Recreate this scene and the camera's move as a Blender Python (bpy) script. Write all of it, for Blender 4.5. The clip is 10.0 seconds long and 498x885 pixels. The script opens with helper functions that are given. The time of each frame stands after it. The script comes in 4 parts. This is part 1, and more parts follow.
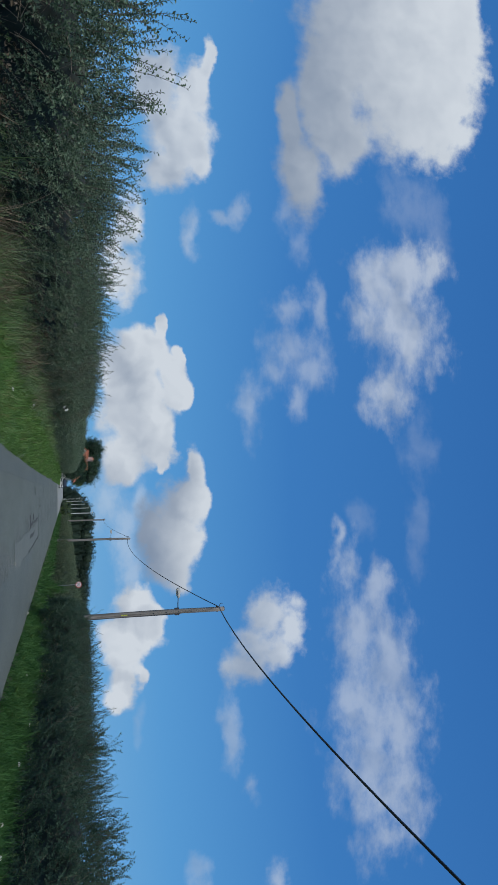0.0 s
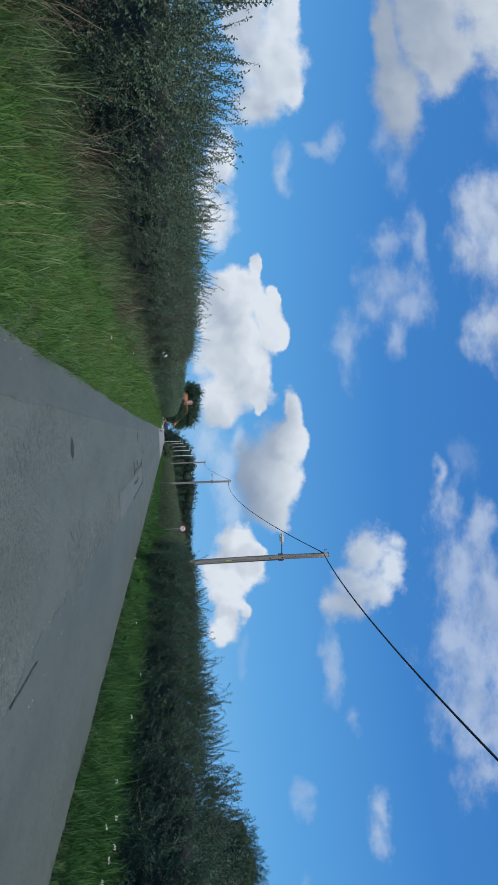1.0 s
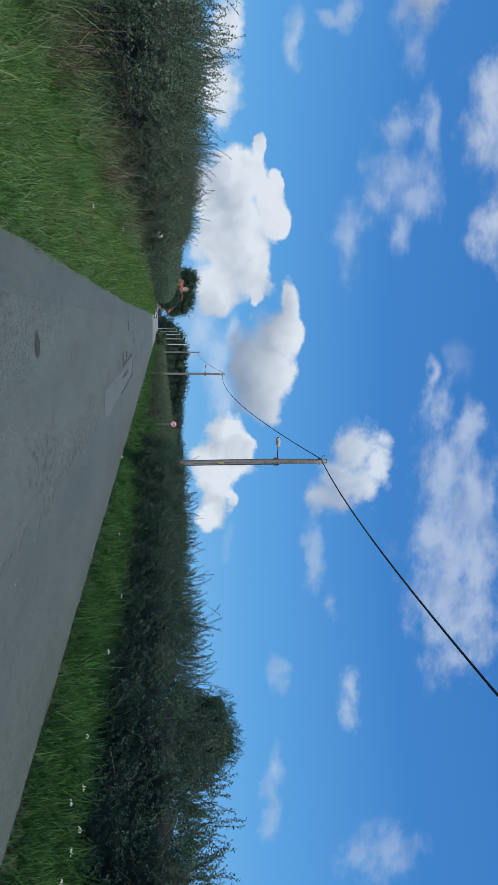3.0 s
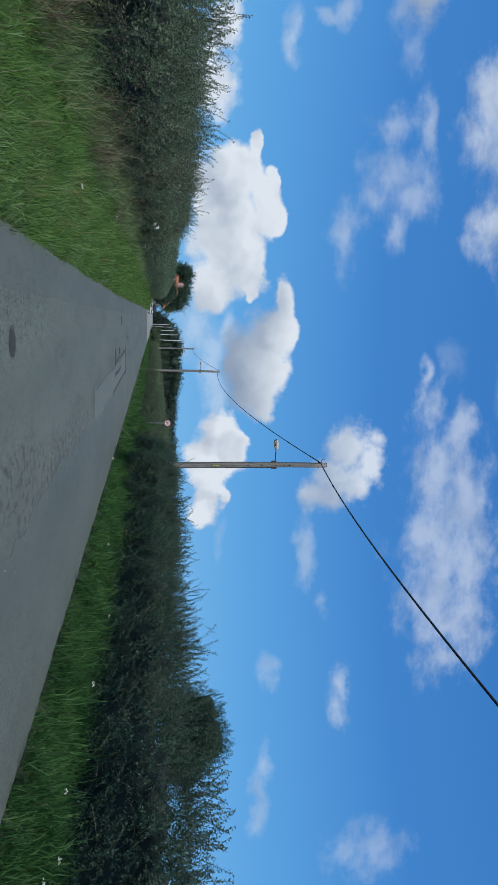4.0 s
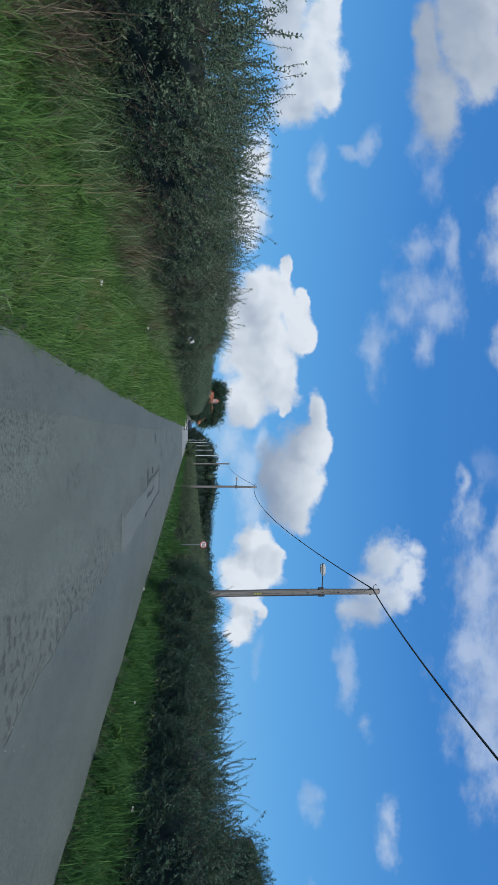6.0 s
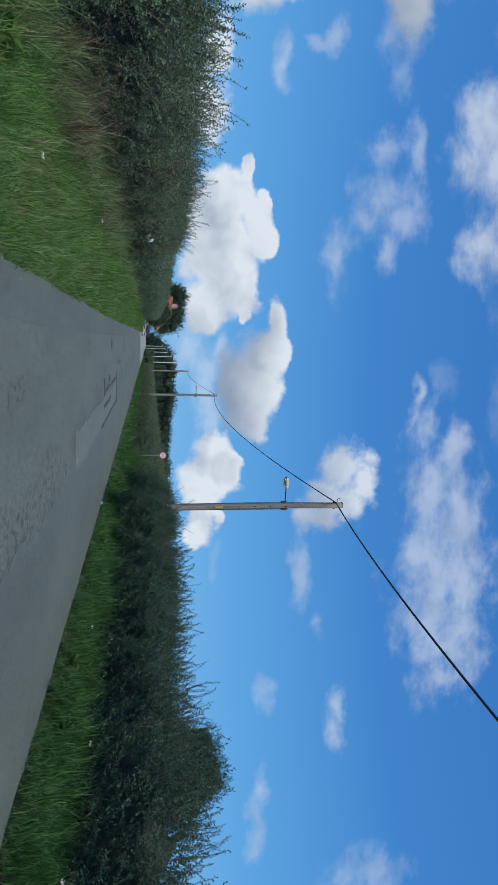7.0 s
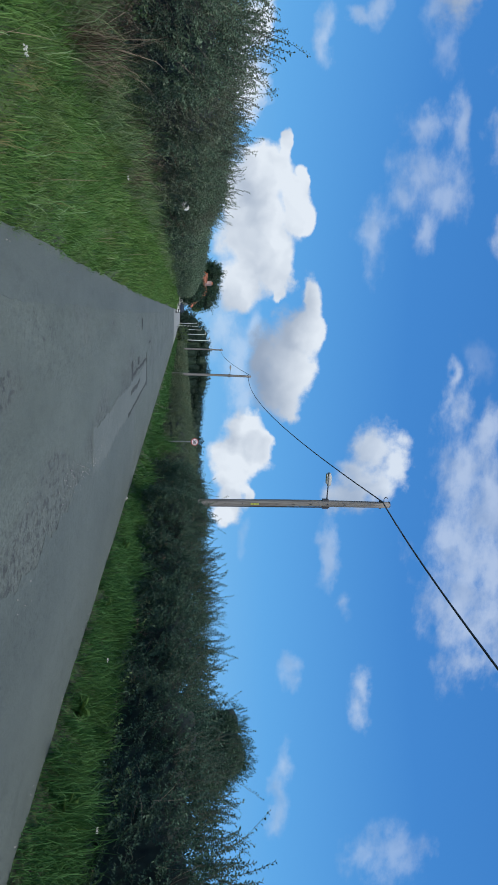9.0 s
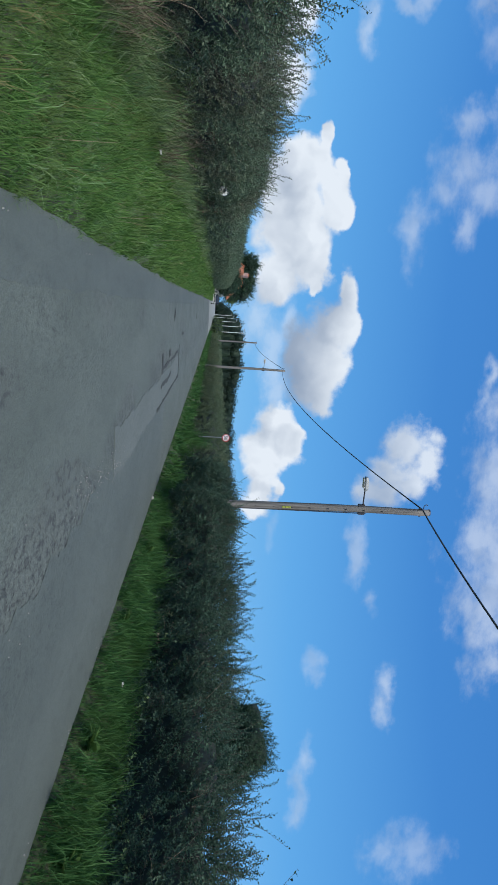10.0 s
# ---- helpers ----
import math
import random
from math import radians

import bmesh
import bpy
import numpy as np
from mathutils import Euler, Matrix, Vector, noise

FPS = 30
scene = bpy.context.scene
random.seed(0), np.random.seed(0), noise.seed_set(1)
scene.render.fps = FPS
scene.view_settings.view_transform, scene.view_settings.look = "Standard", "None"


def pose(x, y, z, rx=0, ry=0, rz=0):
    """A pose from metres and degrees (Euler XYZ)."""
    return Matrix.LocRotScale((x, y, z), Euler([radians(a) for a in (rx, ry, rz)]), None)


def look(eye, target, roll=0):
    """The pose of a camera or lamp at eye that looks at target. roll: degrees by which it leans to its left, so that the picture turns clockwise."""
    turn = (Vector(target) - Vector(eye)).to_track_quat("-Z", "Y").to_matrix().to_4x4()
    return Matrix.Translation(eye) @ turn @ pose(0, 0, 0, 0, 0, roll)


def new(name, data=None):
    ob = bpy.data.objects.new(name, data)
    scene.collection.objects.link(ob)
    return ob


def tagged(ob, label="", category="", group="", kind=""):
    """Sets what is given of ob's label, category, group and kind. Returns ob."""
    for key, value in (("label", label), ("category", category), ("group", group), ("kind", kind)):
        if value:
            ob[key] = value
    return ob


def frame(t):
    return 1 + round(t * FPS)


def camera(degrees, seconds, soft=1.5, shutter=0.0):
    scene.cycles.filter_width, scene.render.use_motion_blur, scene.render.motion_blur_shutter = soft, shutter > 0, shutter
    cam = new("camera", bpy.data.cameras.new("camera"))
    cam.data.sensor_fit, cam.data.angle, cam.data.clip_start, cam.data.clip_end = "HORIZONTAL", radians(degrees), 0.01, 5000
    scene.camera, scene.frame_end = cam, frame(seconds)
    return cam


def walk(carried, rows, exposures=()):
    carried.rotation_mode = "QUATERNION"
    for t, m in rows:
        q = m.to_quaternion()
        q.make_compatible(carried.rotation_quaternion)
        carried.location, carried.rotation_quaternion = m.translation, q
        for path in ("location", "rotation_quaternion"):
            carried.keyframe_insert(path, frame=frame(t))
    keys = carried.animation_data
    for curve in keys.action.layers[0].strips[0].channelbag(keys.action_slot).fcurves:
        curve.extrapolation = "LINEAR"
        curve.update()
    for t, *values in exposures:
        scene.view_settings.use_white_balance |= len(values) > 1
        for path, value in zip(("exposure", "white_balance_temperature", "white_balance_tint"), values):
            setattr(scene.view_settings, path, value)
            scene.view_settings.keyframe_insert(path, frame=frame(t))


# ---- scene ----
PATH = [
    (0, (0.333, -0.679, 1.332), (-0.339, 8.990, 3.795), 89.91),
    (0.2, (0.308, -0.533, 1.334), (-0.338, 9.217, 3.460), 89.88),
    (0.5, (0.263, -0.289, 1.322), (-0.299, 9.563, 2.936), 89.20),
    (1, (0.170, 0.186, 1.311), (0.283, 10.122, 2.436), 88.08),
    (1.5, (0.140, 0.702, 1.337), (1.034, 10.618, 2.267), 88.88),
    (2, (0.073, 1.183, 1.329), (1.021, 11.114, 2.023), 89.50),
    (2.5, (0.071, 1.700, 1.350), (1.360, 11.591, 2.067), 89.57),
    (3, (0.024, 2.193, 1.349), (1.633, 11.989, 2.557), 89.84),
    (3.2, (0.025, 2.410, 1.343), (1.791, 12.167, 2.646), 90.00),
    (4.3, (0.017, 3.671, 1.336), (1.474, 13.478, 2.638), 91.61),
    (4.5, (0.013, 3.899, 1.345), (0.726, 13.769, 2.784), 90.92),
    (4.7, (-0.031, 4.125, 1.360), (-0.460, 13.981, 2.996), 90.11),
    (4.9, (-0.053, 4.329, 1.368), (-1.672, 14.026, 3.196), 89.57),
    (5, (-0.057, 4.420, 1.372), (-1.919, 14.082, 3.156), 89.30),
    (5.2, (-0.061, 4.593, 1.377), (-1.804, 14.321, 2.899), 88.13),
    (5.5, (-0.026, 4.855, 1.373), (-0.815, 14.761, 2.485), 88.53),
    (5.7, (-0.015, 5.050, 1.354), (-0.400, 15.003, 2.244), 89.50),
    (6.8, (-0.058, 6.201, 1.335), (1.127, 16.042, 2.656), 90.78),
    (7, (-0.058, 6.399, 1.309), (1.307, 16.208, 2.695), 90.39),
    (7.5, (-0.074, 6.917, 1.313), (1.508, 16.702, 2.633), 89.00),
    (8, (-0.150, 7.436, 1.303), (1.275, 17.253, 2.573), 89.07),
    (8.5, (-0.136, 7.956, 1.321), (1.661, 17.738, 2.362), 90.76),
    (9, (-0.133, 8.487, 1.337), (1.536, 18.300, 2.296), 91.52),
    (9.5, (-0.107, 9.009, 1.354), (1.825, 18.777, 2.280), 91.88),
    (9.8, (-0.137, 9.353, 1.353), (1.712, 19.147, 2.156), 93.53),
    (10, (-0.130, 9.559, 1.359), (1.658, 19.384, 1.891), 93.25),
]
cam = camera(38.10, 10.0)
walk(cam, [(t, look(eye, target, roll)) for t, eye, target, roll in PATH],
     exposures=[(t, stops, 6200, 9) for t, stops in ((0.0, -0.34), (0.5, -0.20), (1.0, -0.11), (3.2, -0.09), (4.5, -0.12), (4.9, -0.30), (5.2, -0.26), (5.7, -0.08), (7.0, -0.10), (8.5, -0.04), (10.0, 0.02))])

# ---- world: blue sky with fair-weather cumulus ----
SUN_ELEV, SUN_AZ = radians(54), radians(182)   # azimuth to the right of straight ahead
world = bpy.data.worlds.new("sky")
scene.world = world
world.use_nodes = True
wt = world.node_tree
wt.nodes.clear()


def node(tree, kind):
    return tree.nodes.new(kind)


def math_node(tree, op, a, b=None, c=None, clamp=False):
    n = node(tree, "ShaderNodeMath")
    n.operation, n.use_clamp = op, clamp
    for i, v in enumerate((a, b, c)):
        if v is None:
            continue
        if isinstance(v, (int, float)):
            n.inputs[i].default_value = v
        else:
            tree.links.new(v, n.inputs[i])
    return n.outputs[0]


def vec_node(tree, op, a, b=None, c=None, out=0):
    n = node(tree, "ShaderNodeVectorMath")
    n.operation = op
    for i, v in enumerate((a, b, c)):
        if v is None:
            continue
        if isinstance(v, (tuple, list)):
            n.inputs[i].default_value = v
        else:
            tree.links.new(v, n.inputs[i])
    return n.outputs[out]


def mix_color(tree, f, a, b, blend="MIX"):
    n = node(tree, "ShaderNodeMix")
    n.data_type, n.blend_type = "RGBA", blend
    for sock, v in ((n.inputs["Factor"], f), (n.inputs[6], a), (n.inputs[7], b)):
        if isinstance(v, (int, float)):
            sock.default_value = v
        elif isinstance(v, tuple):
            sock.default_value = (*v, 1) if len(v) == 3 else v
        else:
            tree.links.new(v, sock)
    return n.outputs[2]


def map_range(tree, v, a, b, c, d, smooth=True):
    n = node(tree, "ShaderNodeMapRange")
    n.interpolation_type = "SMOOTHSTEP" if smooth else "LINEAR"
    tree.links.new(v, n.inputs[0])
    for i, x in enumerate((a, b, c, d)):
        n.inputs[i + 1].default_value = x
    return n.outputs[0]


sky = node(wt, "ShaderNodeTexSky")
sky.sky_type, sky.sun_disc, sky.sun_elevation, sky.sun_rotation = "NISHITA", False, SUN_ELEV, SUN_AZ
sky.air_density, sky.dust_density, sky.ozone_density = 1.0, 0.35, 3.2
way = node(wt, "ShaderNodeTexCoord").outputs["Generated"]
sep = node(wt, "ShaderNodeSeparateXYZ")
wt.links.new(way, sep.inputs[0])
deep = node(wt, "ShaderNodeValToRGB")
for stop, (at, colour) in enumerate(((0.0, (0.21, 0.515, 0.865)), (0.12, (0.125, 0.405, 0.805)), (0.30, (0.063, 0.254, 0.645)), (0.7, (0.035, 0.155, 0.48)))):
    e = deep.color_ramp.elements[stop] if stop < 2 else deep.color_ramp.elements.new(at)
    e.position, e.color = at, (*colour, 1)
wt.links.new(sep.outputs[2], deep.inputs[0])
sky_base = mix_color(wt, 1.0, sky.outputs[0], (0.05, 0.05, 0.05), "MULTIPLY")
sky_base = mix_color(wt, 0.92, sky_base, deep.outputs[0])
ahead = math_node(wt, "MAXIMUM", sep.outputs[1], 0.02)
comb = node(wt, "ShaderNodeCombineXYZ")
wt.links.new(math_node(wt, "DIVIDE", sep.outputs[0], ahead), comb.inputs[0])
wt.links.new(math_node(wt, "DIVIDE", sep.outputs[2], ahead), comb.inputs[1])
flat = comb.outputs[0]


def sky_noise(vector, scale, detail, rough=0.55):
    n = node(wt, "ShaderNodeTexNoise")
    n.inputs["Scale"].default_value, n.inputs["Detail"].default_value, n.inputs["Roughness"].default_value = scale, detail, rough
    wt.links.new(vector, n.inputs["Vector"])
    return n


warp = vec_node(wt, "SUBTRACT", sky_noise(flat, 14, 5, 0.52).outputs["Color"], (0.5, 0.5, 0.5))
warped = vec_node(wt, "MULTIPLY_ADD", warp, (0.075, 0.06, 0.0), flat)
fine = sky_noise(flat, 26, 6, 0.6).outputs[0]
billow = sky_noise(warped, 15, 2.5, 0.5).outputs[0]
lit = sky_noise(vec_node(wt, "ADD", warped, (-0.012, 0.02, 0.0)), 15, 2.5, 0.5).outputs[0]
streak = sky_noise(vec_node(wt, "MULTIPLY", flat, (0.8, 1.25, 1.0)), 17, 7, 0.62).outputs[0]
broad = sky_noise(flat, 9, 3).outputs[0]
relief = math_node(wt, "SUBTRACT", billow, lit)
front = map_range(wt, sep.outputs[1], 0.05, 0.3, 0, 1)
height = node(wt, "ShaderNodeSeparateXYZ")
wt.links.new(warped, height.inputs[0])
shown = sky_base


def cloud(soft, dark, opacity, puffs):
    """One cloud: soft edge, darkness of its base, opacity, and its puffs (across, up, half width, half height)."""
    global shown
    field, grow = None, 1.10 + 0.35 * soft
    for u, v, a, b in puffs:
        a, b = a * grow, b * grow
        away = vec_node(wt, "MULTIPLY_ADD", warped, (1 / a, 1 / b, 0), (-u / a, -v / b, 0))
        away = vec_node(wt, "LENGTH", away, out=1)
        field = away if field is None else math_node(wt, "SMOOTH_MIN", field, away, 0.55 + 0.2 * soft)
    low, high = min(v - b for _, v, _, b in puffs), max(v + b for _, v, _, b in puffs)
    torn = streak if soft > 0.55 else fine
    span = high - low
    rise = map_range(wt, math_node(wt, "MULTIPLY_ADD", broad, span * 0.6, height.outputs[1]), low + span * 0.42, low + span * 1.28, 0, 1)
    ragged = math_node(wt, "MULTIPLY_ADD", torn, 0.35 + soft * 2.5, -0.175 - soft * 1.25)
    inside = math_node(wt, "SUBTRACT", math_node(wt, "SUBTRACT", 1.05, field), ragged)
    # the shaded underside melts into the blue, the sunlit top is crisp
    width = math_node(wt, "MULTIPLY_ADD", rise, -0.35 * dark, 0.15 + soft * 1.15 + 0.35 * dark)
    alpha = map_range(wt, math_node(wt, "DIVIDE", math_node(wt, "ADD", inside, 0.05 + soft * 0.2), width), 0, 1, 0, opacity)
    alpha = math_node(wt, "MULTIPLY", alpha, front)
    shade = math_node(wt, "MULTIPLY_ADD", rise, dark, 1 - dark)
    shade = math_node(wt, "MULTIPLY_ADD", relief, 2.2 - 2.1 * dark, shade, clamp=True)
    colour = mix_color(wt, shade, (0.265, 0.335, 0.45), (0.80, 0.84, 0.885))
    shown = mix_color(wt, alpha, shown, colour)


cloud(1.00, 0.15, 0.50, [(0.072, 0.379, 0.029, 0.007), (0.117, 0.402, 0.031, 0.011), (0.139, 0.448, 0.032, 0.016), (0.206, 0.427, 0.049, 0.038), (0.258, 0.460, 0.052, 0.034), (0.318, 0.428, 0.061, 0.046), (0.355, 0.472, 0.071, 0.031), (0.406, 0.427, 0.054, 0.039), (0.453, 0.456, 0.055, 0.040), (0.511, 0.441, 0.031, 0.020)])
cloud(1.00, 0.10, 0.18, [(-0.438, 0.512, 0.057, 0.031), (-0.411, 0.562, 0.047, 0.021)])
cloud(1.00, 0.10, 0.14, [(-0.072, 0.518, 0.042, 0.022), (0.042, 0.415, 0.024, 0.019), (0.059, 0.514, 0.048, 0.014)])
cloud(1.00, 0.25, 0.38, [(-0.272, 0.317, 0.016, 0.016), (-0.267, 0.364, 0.038, 0.011), (-0.203, 0.321, 0.031, 0.033), (-0.177, 0.349, 0.025, 0.017), (-0.174, 0.293, 0.023, 0.019), (-0.136, 0.327, 0.017, 0.012), (-0.113, 0.262, 0.036, 0.013)])
cloud(0.85, 0.25, 0.66, [(-0.340, 0.512, 0.040, 0.040), (-0.343, 0.552, 0.033, 0.019), (-0.272, 0.488, 0.054, 0.054), (-0.218, 0.517, 0.049, 0.039), (-0.133, 0.465, 0.034, 0.027), (-0.316, 0.452, 0.032, 0.026)])
cloud(0.14, 0.85, 1.00, [(-0.655, 0.535, 0.138, 0.104), (-0.710, 0.442, 0.115, 0.084), (-0.606, 0.390, 0.099, 0.049), (-0.752, 0.585, 0.101, 0.068), (-0.475, 0.339, 0.069, 0.033), (-0.882, 0.380, 0.099, 0.065), (-0.788, 0.267, 0.051, 0.024), (-0.845, 0.322, 0.058, 0.043), (-0.539, 0.410, 0.048, 0.047), (-0.550, 0.330, 0.058, 0.018)])
cloud(0.25, 0.50, 0.95, [(-0.514, 0.157, 0.061, 0.043), (-0.590, 0.185, 0.040, 0.021), (-0.582, 0.123, 0.069, 0.031), (-0.634, 0.204, 0.025, 0.009), (-0.478, 0.188, 0.022, 0.014), (-0.463, 0.128, 0.032, 0.030)])
cloud(0.95, 0.20, 0.42, [(-0.371, 0.179, 0.032, 0.009)])
cloud(0.95, 0.20, 0.38, [(-0.414, 0.249, 0.016, 0.012), (-0.403, 0.224, 0.007, 0.014)])
cloud(1.00, 0.20, 0.22, [(-0.365, 0.335, 0.022, 0.012), (-0.405, 0.312, 0.024, 0.009)])
cloud(0.50, 0.10, 0.95, [(-0.382, 0.088, 0.033, 0.023), (-0.305, 0.072, 0.042, 0.023)])
cloud(0.50, 0.60, 0.86, [(0.167, 0.286, 0.025, 0.029), (0.199, 0.315, 0.028, 0.018), (0.217, 0.267, 0.033, 0.035), (0.250, 0.240, 0.024, 0.025), (0.240, 0.288, 0.019, 0.027)])
cloud(0.95, 0.30, 0.40, [(0.331, 0.219, 0.036, 0.011)])
cloud(0.95, 0.30, 0.36, [(0.402, 0.246, 0.019, 0.010)])
cloud(0.95, 0.20, 0.30, [(0.519, 0.174, 0.016, 0.012)])
cloud(0.90, 0.20, 0.46, [(0.541, 0.291, 0.026, 0.012), (0.579, 0.281, 0.026, 0.014)])
cloud(0.95, 0.20, 0.38, [(0.668, 0.175, 0.032, 0.012), (0.710, 0.168, 0.028, 0.011), (0.752, 0.163, 0.030, 0.013)])
cloud(1.00, 0.20, 0.30, [(0.824, 0.356, 0.034, 0.039), (0.844, 0.310, 0.026, 0.022)])
cloud(0.30, 0.15, 1.00, [(0.150, 0.092, 0.023, 0.022), (0.173, 0.117, 0.017, 0.011), (0.187, 0.077, 0.028, 0.025), (0.222, 0.074, 0.025, 0.022), (0.256, 0.071, 0.027, 0.016), (0.282, 0.059, 0.015, 0.010), (0.248, 0.093, 0.014, 0.007)])
cloud(0.95, 0.10, 0.42, [(0.110, 0.086, 0.030, 0.015), (0.051, 0.076, 0.034, 0.014), (0.014, 0.100, 0.021, 0.011), (0.012, 0.054, 0.033, 0.018)])
cloud(1.00, 0.10, 0.18, [(0.303, 0.093, 0.020, 0.006)])
cloud(0.28, 0.92, 1.00, [(-0.032, 0.168, 0.023, 0.008), (0.010, 0.174, 0.024, 0.020), (0.047, 0.141, 0.037, 0.040), (0.095, 0.139, 0.035, 0.038), (0.071, 0.170, 0.037, 0.016), (0.053, 0.112, 0.039, 0.018), (0.123, 0.158, 0.015, 0.015)])
cloud(0.16, 0.30, 1.00, [(-0.234, 0.135, 0.020, 0.008), (-0.189, 0.112, 0.034, 0.030), (-0.156, 0.150, 0.032, 0.021), (-0.117, 0.092, 0.058, 0.044), (-0.081, 0.124, 0.036, 0.027), (-0.044, 0.131, 0.012, 0.006), (-0.047, 0.076, 0.031, 0.029), (-0.181, 0.086, 0.037, 0.038), (-0.188, 0.161, 0.015, 0.009), (-0.139, 0.160, 0.019, 0.011)])
cloud(0.30, 0.15, 1.00, [(0.186, 0.093, 0.024, 0.026), (0.212, 0.075, 0.033, 0.022)])
cloud(0.30, 0.75, 1.00, [(0.008, 0.159, 0.031, 0.027), (-0.029, 0.173, 0.024, 0.014), (0.016, 0.191, 0.020, 0.011)])
# the sky behind goes on with the same broken cloud
back_field = sky_noise(way, 3.2, 6, 0.6).outputs[0]
back_alpha = math_node(wt, "MULTIPLY", map_range(wt, back_field, 0.5, 0.62, 0, 0.9), map_range(wt, sep.outputs[1], -0.05, 0.12, 1, 0))
back_alpha = math_node(wt, "MULTIPLY", back_alpha, map_range(wt, sep.outputs[2], 0.0, 0.1, 0, 1))
shown = mix_color(wt, back_alpha, shown, (0.72, 0.74, 0.78))
bg = node(wt, "ShaderNodeBackground")
wt.links.new(shown, bg.inputs[0])
bg.inputs[1].default_value = 1.0
wt.links.new(bg.outputs[0], node(wt, "ShaderNodeOutputWorld").inputs[0])
world.cycles.sampling_method, world.cycles.sample_map_resolution = "MANUAL", 256

# the sun is veiled by a passing cloud: broad and weak
sun = new("sun", bpy.data.lights.new("sun", "SUN"))
sun.data.energy, sun.data.angle, sun.data.color = 4.2, radians(24), (1.0, 0.95, 0.88)
sun_from = Vector((math.sin(SUN_AZ) * math.cos(SUN_ELEV), math.cos(SUN_AZ) * math.cos(SUN_ELEV), math.sin(SUN_ELEV)))
sun.matrix_world = look((0, 0, 40), Vector((0, 0, 40)) - sun_from)

# ---- materials ----
def material(name):
    m = bpy.data.materials.new(name)
    m.use_nodes = True
    t = m.node_tree
    return m, t, t.nodes["Principled BSDF"]


def noise_of(t, vector, scale, detail=4, rough=0.55):
    n = node(t, "ShaderNodeTexNoise")
    n.inputs["Scale"].default_value, n.inputs["Detail"].default_value, n.inputs["Roughness"].default_value = scale, detail, rough
    t.links.new(vector, n.inputs["Vector"])
    return n.outputs[0]


def ramp(t, v, *stops):
    n = node(t, "ShaderNodeValToRGB")
    while len(n.color_ramp.elements) < len(stops):
        n.color_ramp.elements.new(0.5)
    for e, (pos, col) in zip(n.color_ramp.elements, stops):
        e.position, e.color = pos, (*col, 1)
    t.links.new(v, n.inputs[0])
    return n.outputs[0]


def bump(t, bsdf, v, strength, distance):
    n = node(t, "ShaderNodeBump")
    n.inputs["Strength"].default_value, n.inputs["Distance"].default_value = strength, distance
    t.links.new(v, n.inputs["Height"])
    t.links.new(n.outputs[0], bsdf.inputs["Normal"])


def where(t):
    return node(t, "ShaderNodeNewGeometry").outputs["Position"]


def plain(name, colour, rough=0.6, metal=0.0, grain=8.0, vary=0.25):
    m, t, b = material(name)
    n = noise_of(t, where(t), grain, 5)
    lo, hi = (tuple(c * (1 - vary) for c in colour), tuple(min(1, c * (1 + vary)) for c in colour))
    t.links.new(ramp(t, n, (0.3, lo), (0.7, hi)), b.inputs["Base Color"])
    b.inputs["Roughness"].default_value, b.inputs["Metallic"].default_value = rough, metal
    return m


def leafy(name, dark, mid, light, patch, clear=0.25, patch_scale=0.7):
    """Leaves: each one its own green, whole patches duller, some light through them."""
    m, t, b = material(name)
    geo = node(t, "ShaderNodeNewGeometry")
    own = ramp(t, geo.outputs["Random Per Island"], (0.0, dark), (0.55, mid), (1.0, light))
    big = noise_of(t, geo.outputs["Position"], patch_scale, 4)
    col = mix_color(t, map_range(t, big, 0.48, 0.66, 0, 0.75), own, patch)
    t.links.new(col, b.inputs["Base Color"])
    b.inputs["Roughness"].default_value = 0.62
    b.inputs["Specular IOR Level"].default_value = 0.2
    thin = node(t, "ShaderNodeBsdfTranslucent")
    t.links.new(col, thin.inputs[0])
    mix = node(t, "ShaderNodeMixShader")
    mix.inputs[0].default_value = clear
    t.links.new(b.outputs[0], mix.inputs[1])
    t.links.new(thin.outputs[0], mix.inputs[2])
    t.links.new(mix.outputs[0], t.nodes["Material Output"].inputs[0])
    return m


